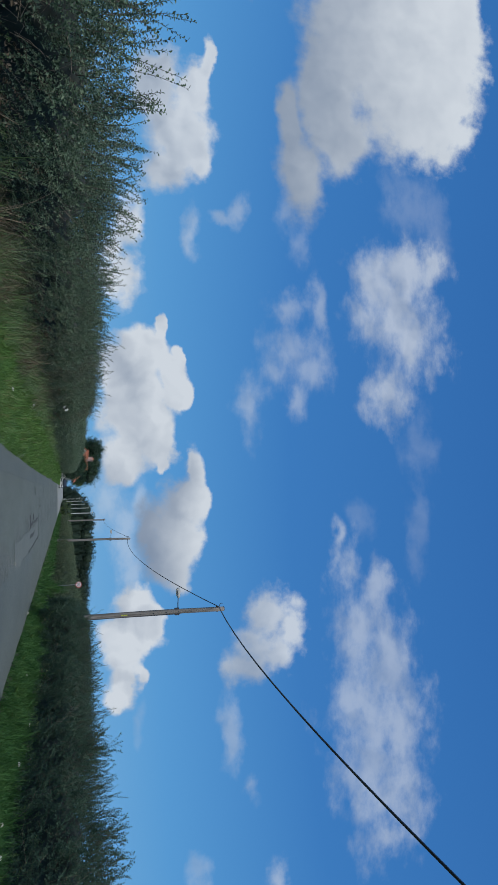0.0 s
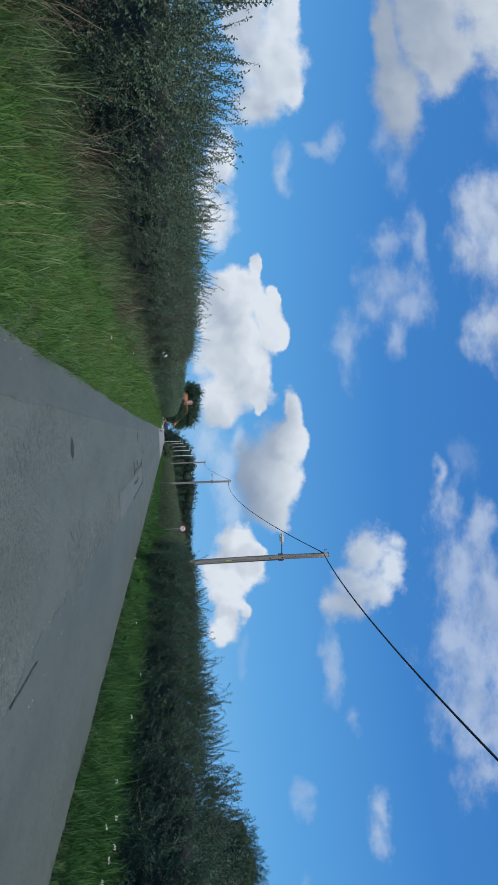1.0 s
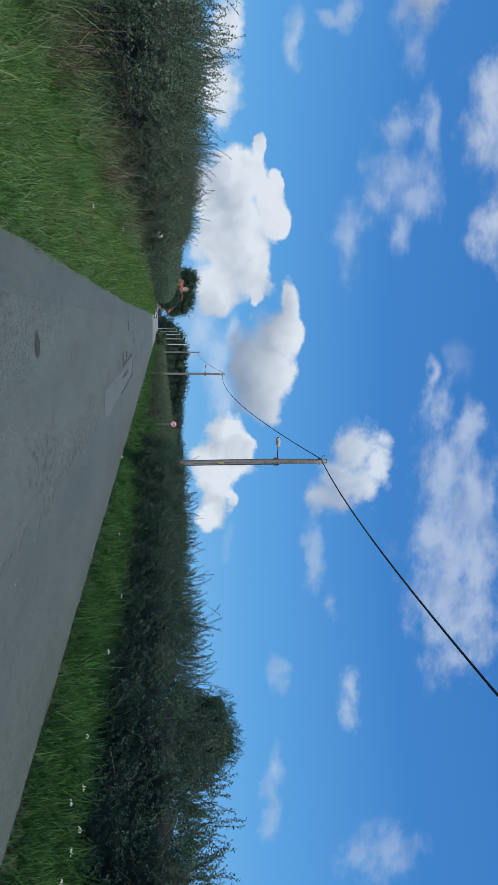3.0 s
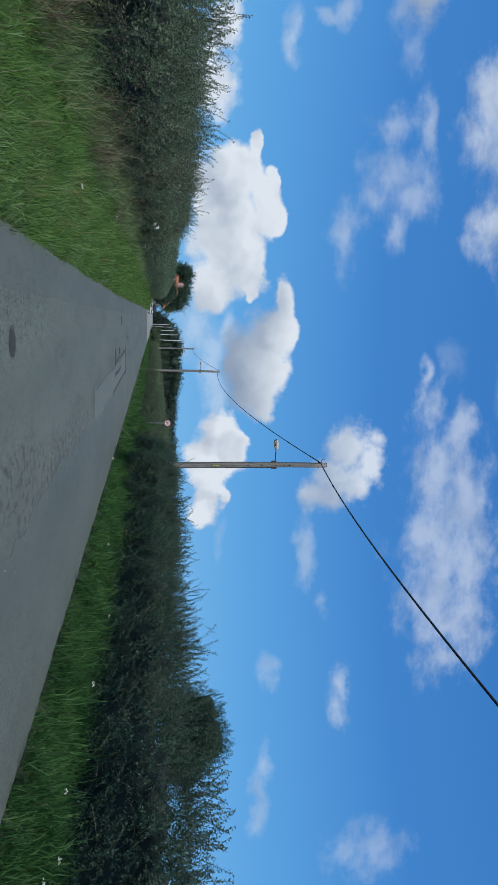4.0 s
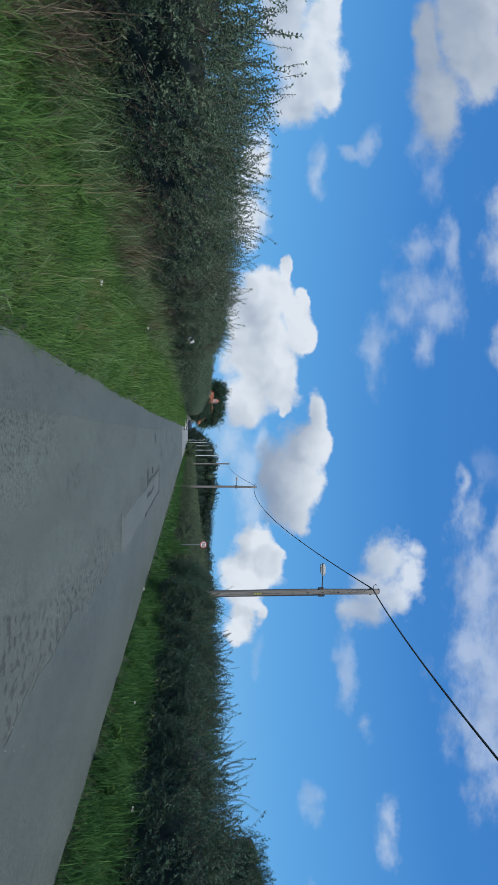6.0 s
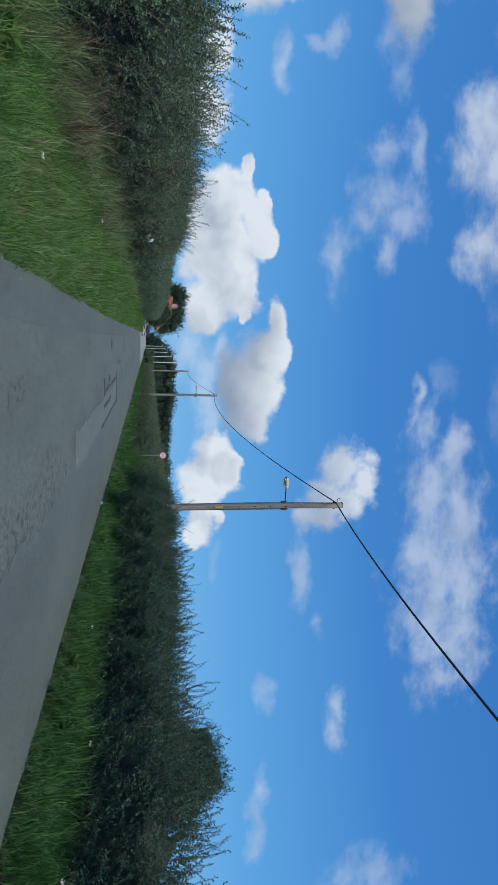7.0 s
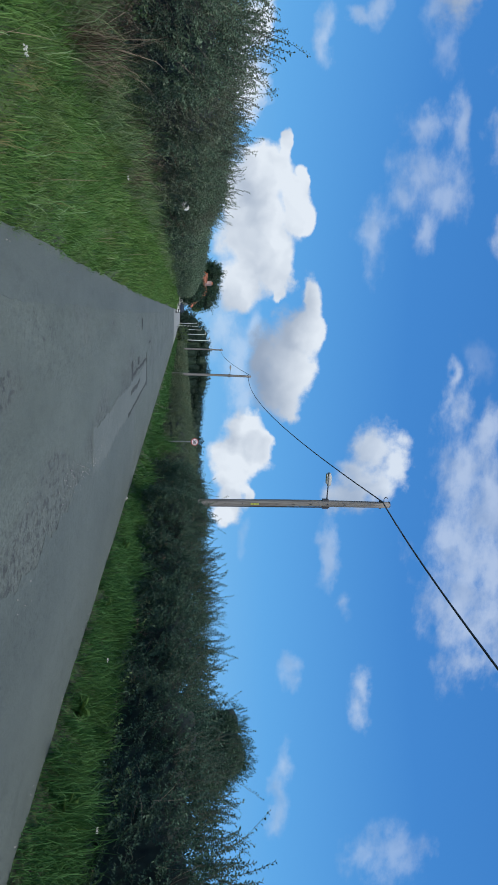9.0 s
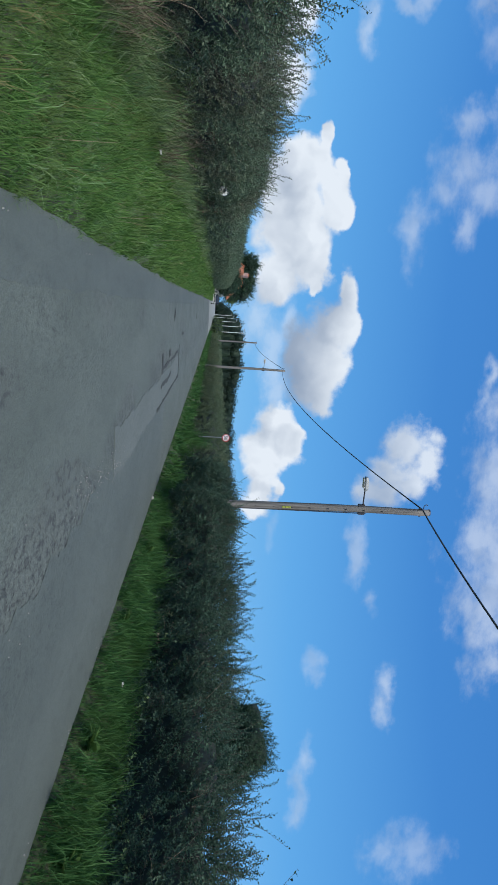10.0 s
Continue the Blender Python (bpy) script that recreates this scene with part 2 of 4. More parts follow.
def asphalt(name, lo, hi, gravel, rough=0.8, ravel=0.0):
    m, t, b = material(name)
    p = where(t)
    stretched = vec_node(t, "MULTIPLY", p, (1.0, 0.28, 1.0))
    broad = noise_of(t, stretched, 0.9, 6, 0.6)
    stone = noise_of(t, p, 90, 3, 0.7)
    wear = noise_of(t, vec_node(t, "MULTIPLY", p, (1.0, 0.5, 1.0)), 5.5, 7, 0.65)
    col = ramp(t, broad, (0.3, lo), (0.7, hi))
    col = mix_color(t, map_range(t, wear, 0.50, 0.68, 0, 0.4), col, tuple(c * 0.7 for c in lo))
    pits = noise_of(t, vec_node(t, "MULTIPLY", p, (1.0, 0.6, 1.0)), 34, 4, 0.7)
    rough_area = map_range(t, noise_of(t, stretched, 0.55, 3), 0.42, 0.58, 0.15, 1.0)
    pitted = mix_color(t, 1.0, col, ramp(t, pits, (0.34, (0.32, 0.33, 0.33)), (0.47, (1.0, 1.0, 1.0)), (0.66, (1.3, 1.3, 1.28))), "MULTIPLY")
    col = mix_color(t, math_node(t, "MULTIPLY", rough_area, gravel), col, pitted)
    # ravelled areas: the top layer gone in ragged pits
    track = node(t, "ShaderNodeSeparateXYZ")
    t.links.new(p, track.inputs[0])
    wheel = map_range(t, math_node(t, "ABSOLUTE", math_node(t, "SUBTRACT", track.outputs[0], 1.65)), 0.1, 0.9, 0.10, 0.0)
    worn = noise_of(t, vec_node(t, "MULTIPLY", p, (1.0, 0.33, 1.0)), 0.62, 3, 0.5)
    worn = map_range(t, math_node(t, "ADD", worn, wheel), 0.53, 0.63, 0, 1)
    holes = noise_of(t, vec_node(t, "MULTIPLY", p, (1.0, 0.55, 1.0)), 11, 6, 0.66)
    lost = math_node(t, "MULTIPLY", worn, map_range(t, holes, 0.52, 0.60, 0, ravel))
    col = mix_color(t, lost, col, mix_color(t, 1.0, col, (0.54, 0.53, 0.55), "MULTIPLY"))
    col = mix_color(t, math_node(t, "MULTIPLY", worn, 0.5 * ravel), col, mix_color(t, 1.0, col, (1.02, 0.95, 0.99), "MULTIPLY"))
    speck = ramp(t, stone, (0.38, (0.62, 0.62, 0.62)), (0.62, (1.3, 1.3, 1.28)))
    t.links.new(mix_color(t, gravel, col, mix_color(t, 1.0, col, speck, "MULTIPLY")), b.inputs["Base Color"])
    b.inputs["Roughness"].default_value = rough
    b.inputs["Specular IOR Level"].default_value = 0.4
    bump(t, b, math_node(t, "SUBTRACT", math_node(t, "ADD", stone, pits), math_node(t, "MULTIPLY", lost, 1.5)), 0.6, 0.008 * gravel + 0.002)
    return m


M_ROAD = asphalt("old_asphalt", (0.080, 0.096, 0.079), (0.112, 0.131, 0.110), 1.0, 0.8, 0.85)
M_SMOOTH = asphalt("smooth_asphalt", (0.072, 0.086, 0.073), (0.096, 0.113, 0.096), 0.6, 0.75)
M_PATCH = asphalt("patch_asphalt", (0.098, 0.114, 0.098), (0.122, 0.138, 0.120), 0.5)
# the same lane further off, sunshine on it put in as paler colour
M_ROAD_SUNLIT = asphalt("sunlit_far_road", (0.20, 0.21, 0.19), (0.26, 0.27, 0.24), 0.3)
M_TAR = plain("tar_seam", (0.062, 0.068, 0.064), 0.95, grain=9, vary=0.45)
M_TAR.node_tree.nodes["Principled BSDF"].inputs["Specular IOR Level"].default_value = 0.1
M_IRON = plain("cast_iron", (0.045, 0.048, 0.046), 0.75, 0.2, 60)
M_LEAF_L = leafy("hawthorn_leaf", (0.058, 0.096, 0.058), (0.104, 0.162, 0.096), (0.185, 0.245, 0.155), (0.128, 0.142, 0.094))
M_LEAF_R = leafy("blackthorn_leaf", (0.030, 0.062, 0.042), (0.052, 0.100, 0.064), (0.10, 0.16, 0.10), (0.058, 0.095, 0.06))
M_LEAF_FAR = leafy("field_hedge_leaf", (0.060, 0.094, 0.054), (0.098, 0.138, 0.076), (0.145, 0.185, 0.105), (0.122, 0.142, 0.078))
M_LEAF_TREE = leafy("tree_leaf", (0.018, 0.042, 0.024), (0.030, 0.066, 0.036), (0.055, 0.10, 0.052), (0.026, 0.052, 0.03), 0.2, 0.25)
M_LEAF_WOOD = leafy("wood_leaf", (0.014, 0.028, 0.02), (0.022, 0.042, 0.028), (0.036, 0.06, 0.036), (0.02, 0.034, 0.024), 0.15, 0.08)
M_LEAF_PALE = leafy("young_tree_leaf", (0.05, 0.09, 0.03), (0.08, 0.13, 0.05), (0.12, 0.17, 0.06), (0.08, 0.12, 0.05), 0.3, 0.3)
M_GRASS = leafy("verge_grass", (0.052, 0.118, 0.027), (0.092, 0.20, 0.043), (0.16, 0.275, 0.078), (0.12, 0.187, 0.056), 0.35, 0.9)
# darker copy of the verge grass, hedge shade put into its colour
M_GRASS_SHADE = leafy("shade_toned_grass", (0.034, 0.098, 0.028), (0.058, 0.155, 0.042), (0.105, 0.22, 0.072), (0.07, 0.15, 0.042), 0.35, 0.9)
M_RANK = leafy("rank_weed", (0.070, 0.128, 0.042), (0.120, 0.205, 0.070), (0.20, 0.285, 0.12), (0.150, 0.175, 0.085), 0.35, 1.3)
M_BLADE = leafy("pale_arching_blade", (0.11, 0.21, 0.062), (0.17, 0.29, 0.10), (0.25, 0.36, 0.16), (0.19, 0.26, 0.10), 0.35, 0.9)
for m in (M_BLADE, M_RANK):
    m.node_tree.nodes["Principled BSDF"].inputs["Specular IOR Level"].default_value = 0.45
    m.node_tree.nodes["Principled BSDF"].inputs["Roughness"].default_value = 0.5
M_DRY = plain("dry_stalk", (0.30, 0.25, 0.15), 0.85, grain=20)
M_TWIG = plain("hedge_twig", (0.085, 0.065, 0.05), 0.85, grain=25, vary=0.4)
M_DEAD = plain("dead_stem", (0.20, 0.165, 0.12), 0.85, grain=25, vary=0.4)
M_BROWN = leafy("withered_leaf", (0.075, 0.060, 0.040), (0.135, 0.108, 0.072), (0.22, 0.18, 0.125), (0.13, 0.108, 0.074), 0.2)
M_STRAW = leafy("straw_grass", (0.13, 0.13, 0.05), (0.2, 0.19, 0.08), (0.28, 0.26, 0.12), (0.18, 0.18, 0.07), 0.3)
M_BARK = plain("bark", (0.075, 0.06, 0.045), 0.9, grain=9, vary=0.4)
# dark tone carries the shade inside the hedge
M_HEART_SHADE = plain("hedge_inner_shade", (0.032, 0.042, 0.030), 0.95, grain=5, vary=0.5)
M_CROWN_SHADE = plain("crown_inner_shade", (0.018, 0.034, 0.020), 0.95, grain=1.5, vary=0.5)
M_PETAL = plain("white_flower", (0.6, 0.6, 0.54), 0.7)
M_DOCK = leafy("broad_weed_leaf", (0.05, 0.11, 0.025), (0.08, 0.15, 0.035), (0.11, 0.18, 0.05), (0.08, 0.14, 0.035), 0.3)
M_CABLE = plain("black_cable", (0.012, 0.013, 0.018), 0.5)
M_STEEL = plain("galvanised_steel", (0.30, 0.31, 0.32), 0.5, 0.7, 20)
M_DARKSTEEL = plain("dark_steel", (0.06, 0.06, 0.065), 0.5, 0.6, 20)
M_LAMPBODY = plain("lamp_housing_grey", (0.30, 0.31, 0.30), 0.5)
M_LENS = plain("lamp_lens", (0.58, 0.58, 0.55), 0.25)
M_TAG = plain("yellow_tag", (0.34, 0.36, 0.05), 0.5)
M_WHITE = plain("white_paint", (0.75, 0.75, 0.73), 0.4, vary=0.08)
M_RED = plain("red_sheeting", (0.42, 0.03, 0.035), 0.4)
M_BLACK = plain("black_paint", (0.015, 0.015, 0.016), 0.45)
M_TYRE = plain("tyre_rubber", (0.02, 0.02, 0.02), 0.9)
M_CARBODY = plain("car_paint", (0.035, 0.04, 0.045), 0.25, 0.3)
M_GLASS = plain("dark_glass", (0.02, 0.025, 0.03), 0.3, vary=0.05)
M_HEADLAMP = plain("headlamp_glass", (0.7, 0.72, 0.74), 0.1)
M_ROOF = plain("orange_roof_tile", (0.42, 0.15, 0.075), 0.8, grain=3)
M_RENDER = plain("house_render", (0.60, 0.57, 0.50), 0.85, grain=2, vary=0.1)
M_CHIMNEY = plain("brick_chimney", (0.42, 0.29, 0.25), 0.85, grain=5)
M_DIRTYWHITE = plain("dirty_white_plastic", (0.62, 0.62, 0.58), 0.5, grain=40, vary=0.3)


def pole_wood(name):
    m, t, b = material(name)
    p = where(t)
    grain = noise_of(t, vec_node(t, "MULTIPLY", p, (28.0, 28.0, 0.9)), 1.0, 6, 0.65)
    col = ramp(t, grain, (0.3, (0.075, 0.066, 0.056)), (0.5, (0.175, 0.162, 0.145)), (0.72, (0.26, 0.245, 0.225)))
    t.links.new(col, b.inputs["Base Color"])
    b.inputs["Roughness"].default_value = 0.85
    bump(t, b, grain, 0.6, 0.01)
    return m


M_POLE = pole_wood("weathered_pole_wood")


def earth(name):
    m, t, b = material(name)
    p = where(t)
    a, c = noise_of(t, p, 0.35, 6, 0.6), noise_of(t, p, 14, 5, 0.65)
    col = ramp(t, a, (0.3, (0.05, 0.085, 0.022)), (0.7, (0.085, 0.125, 0.035)))
    col = mix_color(t, map_range(t, c, 0.40, 0.6, 0, 0.85), col, (0.032, 0.030, 0.020))
    t.links.new(col, b.inputs["Base Color"])
    b.inputs["Roughness"].default_value = 0.95
    bump(t, b, c, 0.8, 0.03)
    return m


M_EARTH = earth("field_grass")


# ---- mesh helpers ----
def mesh_from(name, verts, tris, mats, index=None, smooth=False):
    verts, tris = np.asarray(verts, np.float32), np.asarray(tris, np.int32)
    me = bpy.data.meshes.new(name)
    me.vertices.add(len(verts))
    me.vertices.foreach_set("co", verts.ravel())
    me.loops.add(tris.size)
    me.loops.foreach_set("vertex_index", tris.ravel())
    me.polygons.add(len(tris))
    me.polygons.foreach_set("loop_start", np.arange(0, tris.size, tris.shape[1], dtype=np.int32))
    for m in mats if isinstance(mats, (list, tuple)) else [mats]:
        me.materials.append(m)
    if index is not None:
        me.polygons.foreach_set("material_index", np.asarray(index, np.int32))
    me.polygons.foreach_set("use_smooth", np.full(len(tris), smooth))
    me.update(calc_edges=True)
    return me


def thing(name, label, category, kind="", group="", m=None):
    ob = tagged(new(name), label, category, group, kind)
    ob.matrix_basis = m or Matrix()
    return ob


def part(name, bm, mat, parent, label="", smooth=False, kind=""):
    """A bmesh, or a ready mesh, as one part under parent."""
    if isinstance(bm, bmesh.types.BMesh):
        me = bpy.data.meshes.new(name)
        bm.to_mesh(me)
        bm.free()
        me.materials.append(mat)
        if smooth:
            for p in me.polygons:
                p.use_smooth = True
    else:
        me = bm
    ob = new(name, me)
    ob.parent = parent
    return tagged(ob, label, kind=kind)


def box(x0, x1, y0, y1, z0, z1, bevel=0.0, bm=None):
    own = bm is None
    bm = bm or bmesh.new()
    m = Matrix.Translation(((x0 + x1) / 2, (y0 + y1) / 2, (z0 + z1) / 2)) @ Matrix.Diagonal((x1 - x0, y1 - y0, z1 - z0, 1))
    made = bmesh.ops.create_cube(bm, size=1, matrix=m)
    if bevel and own:
        bmesh.ops.bevel(bm, geom=bm.edges[:], offset=bevel, segments=2, affect="EDGES", profile=0.5)
    return bm


def tube(points, radii, sides=8, bm=None, caps=True):
    """A tube along points with a radius at each."""
    bm = bm or bmesh.new()
    rings = []
    points = [Vector([float(c) for c in p]) for p in points]
    for i, p in enumerate(points):
        along = (points[min(i + 1, len(points) - 1)] - points[max(i - 1, 0)]).normalized()
        side = along.cross(Vector((0.31, 0.87, 0.38))).normalized()
        other = along.cross(side)
        r = float(radii[i] if isinstance(radii, (list, tuple)) else radii)
        rings.append([bm.verts.new(p + r * (math.cos(a) * side + math.sin(a) * other)) for a in (2 * math.pi * k / sides for k in range(sides))])
    for a, b in zip(rings, rings[1:]):
        for k in range(sides):
            bm.faces.new((a[k], a[(k + 1) % sides], b[(k + 1) % sides], b[k]))
    if caps:
        bm.faces.new(rings[0][::-1])
        bm.faces.new(rings[-1])
    return bm


rng = np.random.default_rng(7)


def wave(y, seed, length):
    """Smooth unevenness along the road, about -1 to 1."""
    g = np.random.default_rng(seed)
    out = np.zeros_like(np.asarray(y, float))
    for k, amp in ((1, 0.5), (2.3, 0.3), (4.9, 0.2), (9.7, 0.12)):
        out += amp * np.sin(2 * np.pi * k * np.asarray(y) / length + g.uniform(0, 7))
    return out


def bend(y):
    """The lane drifts gently to its left in the distance."""
    return -0.007 * np.maximum(0, np.asarray(y, float) - 30)


def basis(d, roll):
    """Turns, with z along the rows of d and the given roll about it."""
    d = d / np.linalg.norm(d, axis=1, keepdims=True)
    ref = np.where(np.abs(d[:, 2:3]) < 0.9, [[0, 0, 1.0]], [[1.0, 0, 0]])
    a = np.cross(ref, d)
    a /= np.linalg.norm(a, axis=1, keepdims=True)
    b = np.cross(d, a)
    c, s = np.cos(roll)[:, None], np.sin(roll)[:, None]
    return np.stack([c * a + s * b, c * b - s * a, d], 2)


def stamp(templates, places, d, size):
    """Copies of small templates (verts, tris) laid into one mesh."""
    vs, fs, base = [], [], 0
    pick = rng.integers(0, len(templates), len(places))
    turn = basis(d, rng.uniform(0, 2 * np.pi, len(places)))
    for k, (v, f) in enumerate(templates):
        some = np.nonzero(pick == k)[0]
        if not len(some) or not len(v):
            continue
        out = np.einsum("nij,vj->nvi", turn[some], v) * size[some, None, None] + places[some, None, :]
        vs.append(out.reshape(-1, 3))
        fs.append((f[None] + (np.arange(len(some)) * len(v))[:, None, None] + base).reshape(-1, 3))
        base += out.shape[0] * out.shape[1]
    return np.concatenate(vs), np.concatenate(fs)


def leaf_at(p, along, up, length, width):
    along, up = along / np.linalg.norm(along), up / np.linalg.norm(up)
    side = np.cross(along, up)
    side /= np.linalg.norm(side) + 1e-9
    lift = np.cross(side, along) * width * 0.22
    return [p, p + along * length * 0.5 + side * width / 2 + lift, p + along * length, p + along * length * 0.5 - side * width / 2 + lift]


def twig(seed, length, leaves, leaf, arch=0.25, stem=0.0025):
    """A leafy twig along z: (leaf verts, leaf tris), (stem verts, stem tris)."""
    g = np.random.default_rng(seed)
    lean = g.uniform(-arch, arch, 2)
    path = lambda s: np.array([lean[0] * s * s * length, lean[1] * s * s * length, s * length])
    lv, lf = [], []
    for k in range(leaves):
        s = (k + 0.6) / leaves
        a = k * 2.4 + g.uniform(-0.6, 0.6)
        out = np.array([math.cos(a), math.sin(a), g.uniform(0.2, 1.0)])
        q = leaf_at(path(s), out, g.normal(size=3) * 0.5 + np.array([0, 0, 1.0]), leaf * g.uniform(0.65, 1.2), leaf * 0.6 * g.uniform(0.7, 1.1))
        b = len(lv)
        lv += q
        lf += [(b, b + 1, b + 2), (b, b + 2, b + 3)]
    sv, sf = [], []
    for k in range(4):
        p, r = path(k / 3), stem * (1 - 0.2 * k)
        sv += [p + np.array([r, 0, 0]), p + np.array([-r * 0.5, r * 0.87, 0]), p + np.array([-r * 0.5, -r * 0.87, 0])]
    for k in range(3):
        for j in range(3):
            a, b, c, d = 3 * k + j, 3 * k + (j + 1) % 3, 3 * k + 3 + (j + 1) % 3, 3 * k + 3 + j
            sf += [(a, b, c), (a, c, d)]
    return (np.array(lv).reshape(-1, 3), np.array(lf).reshape(-1, 3)), (np.array(sv), np.array(sf))


TWIGS = [twig(k, 0.20, 14, 0.038) for k in range(10)]
SHOOTS = [twig(40 + k, 0.75, 44, 0.040, 0.6, 0.004) for k in range(8)]
SPIKES = [twig(60 + k, 0.75, 36, 0.060, 0.35, 0.006) for k in range(8)]
COARSE = [twig(80 + k, 0.34, 9, 0.12) for k in range(6)]
BARE = [twig(100 + k, 0.5, 0, 0.03, 0.5, 0.003) for k in range(6)]


# ---- ground, one sheet to the horizon ----
def ground_height(x, y):
    x = np.asarray(x, float) - bend(y)
    left = np.interp(x, [-60, -5, -3.0, -1.6, -0.92, -0.8], [0.15, 0.22, 0.22, 0.10, 0.02, -0.10])
    right = np.interp(x, [4.69, 4.77, 5.0, 5.4, 7, 60], [-0.10, 0.03, 0.18, 0.30, 0.3, 0.15])
    flat = np.where(x < 2, left, right)
    return flat + ((x < -0.9) & (x > -9) | (x > 4.9) & (x < 9)) * 0.04 * wave(np.asarray(y) + 3 * x, 3, 6.0)


gx = np.concatenate([[-2500, -700, -200, -60, -20, -8], np.linspace(-5, -1.0, 22), [-0.92, -0.86, -0.8, 0, 2, 4, 4.69, 4.73, 4.77], np.linspace(4.85, 7, 19), [9, 20, 60, 200, 700, 2500]])
gy = np.concatenate([[-400, -60], np.linspace(-20, 60, 161), np.linspace(64, 200, 35), [260, 400, 700, 1200, 2500]])
GX, GY = np.meshgrid(gx, gy)
near = (np.abs(GX) < 9)
GZ = ground_height(GX + np.where(near, bend(GY), 0), GY)
GXb = GX + np.where(near, bend(GY), 0)
nx, ny = len(gx), len(gy)
idx = np.arange(nx * ny).reshape(ny, nx)
quads = np.stack([idx[:-1, :-1], idx[:-1, 1:], idx[1:, 1:], idx[1:, :-1]], -1).reshape(-1, 4)
ground = new("ground", mesh_from("ground", np.stack([GXb, GY, GZ], -1).reshape(-1, 3), quads, M_EARTH, smooth=True))
tagged(ground, "rough green grass verges and fields beside the lane", "ground", kind="structure")


# ---- the lane ----
def ribbon(name, x_left, x_right, y0, y1, z, mat, ragged=0.03, seed=1, step=0.25, camber=0.05, label="", thick=0.1):
    """A strip of road surface with uneven edges, its sides going down by thick."""
    ys = np.arange(y0, y1 + step / 2, step)
    xs = np.linspace(0, 1, 13)
    a = x_left + ragged * wave(ys, seed, 5.1) + ragged * 0.5 * wave(ys, seed + 9, 0.9)
    b = x_right + ragged * wave(ys, seed + 5, 4.3) + ragged * 0.5 * wave(ys, seed + 7, 1.1)
    X = a[:, None] * (1 - xs) + b[:, None] * xs
    Z = z + camber * (1 - ((X - 1.95) / 2.75) ** 2)
    X = X + bend(ys)[:, None]
    V = np.stack([X, np.repeat(ys[:, None], 13, 1), Z], -1)
    low = V.copy()
    low[..., 2] -= thick
    V = np.concatenate([low[:, :1], V, low[:, -1:]], 1)
    ends = V[[0, -1]].copy()
    ends[..., 2] -= thick
    V = np.concatenate([ends[:1], V, ends[1:]])
    n, m = V.shape[:2]
    i = np.arange(n * m).reshape(n, m)
    q = np.stack([i[:-1, :-1], i[:-1, 1:], i[1:, 1:], i[1:, :-1]], -1).reshape(-1, 4)
    return mesh_from(name, V.reshape(-1, 3), q, mat)


road = tagged(new("road", ribbon("road", -0.8, 4.7, -60, 420, -0.04, M_ROAD, step=0.5)), "worn grey asphalt country lane with patches", "road", kind="structure")
part("resurfaced_strip", ribbon("resurfaced_strip", 2.15, 4.69, -12, 29.5, -0.037, M_SMOOTH, 0.12, 11, 0.1), None, road, "smoother newer asphalt strip")
part("edge_strip", ribbon("edge_strip", -0.74, -0.22, -12, 60, -0.037, M_SMOOTH, 0.03, 21, 0.1), None, road, "sealed asphalt edge strip")
part("repair_patch", ribbon("repair_patch", 1.64, 2.38, 19.6, 36.2, -0.0345, M_PATCH, 0.07, 31, 0.1, thick=0.008), None, road, "pale rectangular asphalt repair")
for x0, x1, y0, y1, rag in ((1.30, 2.50, 36.1, 36.5, 0.02), (1.10, 1.62, 28.1, 28.6, 0.02), (1.14, 1.36, 30.8, 31.5, 0.02), (1.45, 1.53, 28.6, 35.6, 0.04),
                            (2.36, 2.44, 27.0, 36.2, 0.03), (1.86, 1.98, 28.0, 31.8, 0.05), (0.94, 1.02, 38.4, 39.8, 0.02),
                            (2.25, 2.272, 6.0, 7.15, 0.008)):
    part("tar_seam", ribbon("tar_seam", x0, x1, y0, y1, -0.029, M_TAR, rag, int(100 * x0 + y0) % 97, 0.1, thick=0.008), None, road, "dark tar joint")

# sunlit stretch of the lane, laid on as a paler strip
part("far_sunlit_strip", ribbon("far_sunlit_strip", -0.75, 4.65, 122, 420, -0.033, M_ROAD_SUNLIT, 0.05, 41, 1.0), None, road, "far road painted paler to look sunlit")


def manhole(x, y, r, label):
    m = thing("manhole_cover", label, "manhole cover", m=pose(x, y, -0.030))
    bm = bmesh.new()
    bmesh.ops.create_cone(bm, cap_ends=True, segments=32, radius1=r, radius2=r * 0.97, depth=0.03)
    bmesh.ops.translate(bm, vec=(0, 0, 0.012), verts=bm.verts)
    for a in range(-4, 5):
        w = math.sqrt(max(0, 0.8 - (a / 5) ** 2)) * r
        box(-w, w, a * r / 5 - 0.008, a * r / 5 + 0.008, 0.025, 0.031, bm=bm)
    part("lid", bm, M_IRON, m)
    ring = bmesh.new()
    outer = [Vector((math.cos(t) * (r + 0.025), math.sin(t) * (r + 0.025), 0.022)) for t in np.linspace(0, 2 * math.pi, 33)]
    for p, q in zip(outer, outer[1:]):
        f = (r + 0.01) / (r + 0.025)
        ring.faces.new([ring.verts.new(v) for v in (p, q, Vector((q.x * f, q.y * f, 0.026)), Vector((p.x * f, p.y * f, 0.026)))])
    part("frame", ring, M_TAR, m, "dark worn rim")
    return m


manhole(0.29, 10.45, 0.145, "round dark iron manhole cover set in asphalt")
manhole(0.14, 33.1, 0.21, "round dark iron manhole cover further along asphalt")
manhole(0.4, 57.0, 0.2, "small dark iron cover set in distant asphalt")


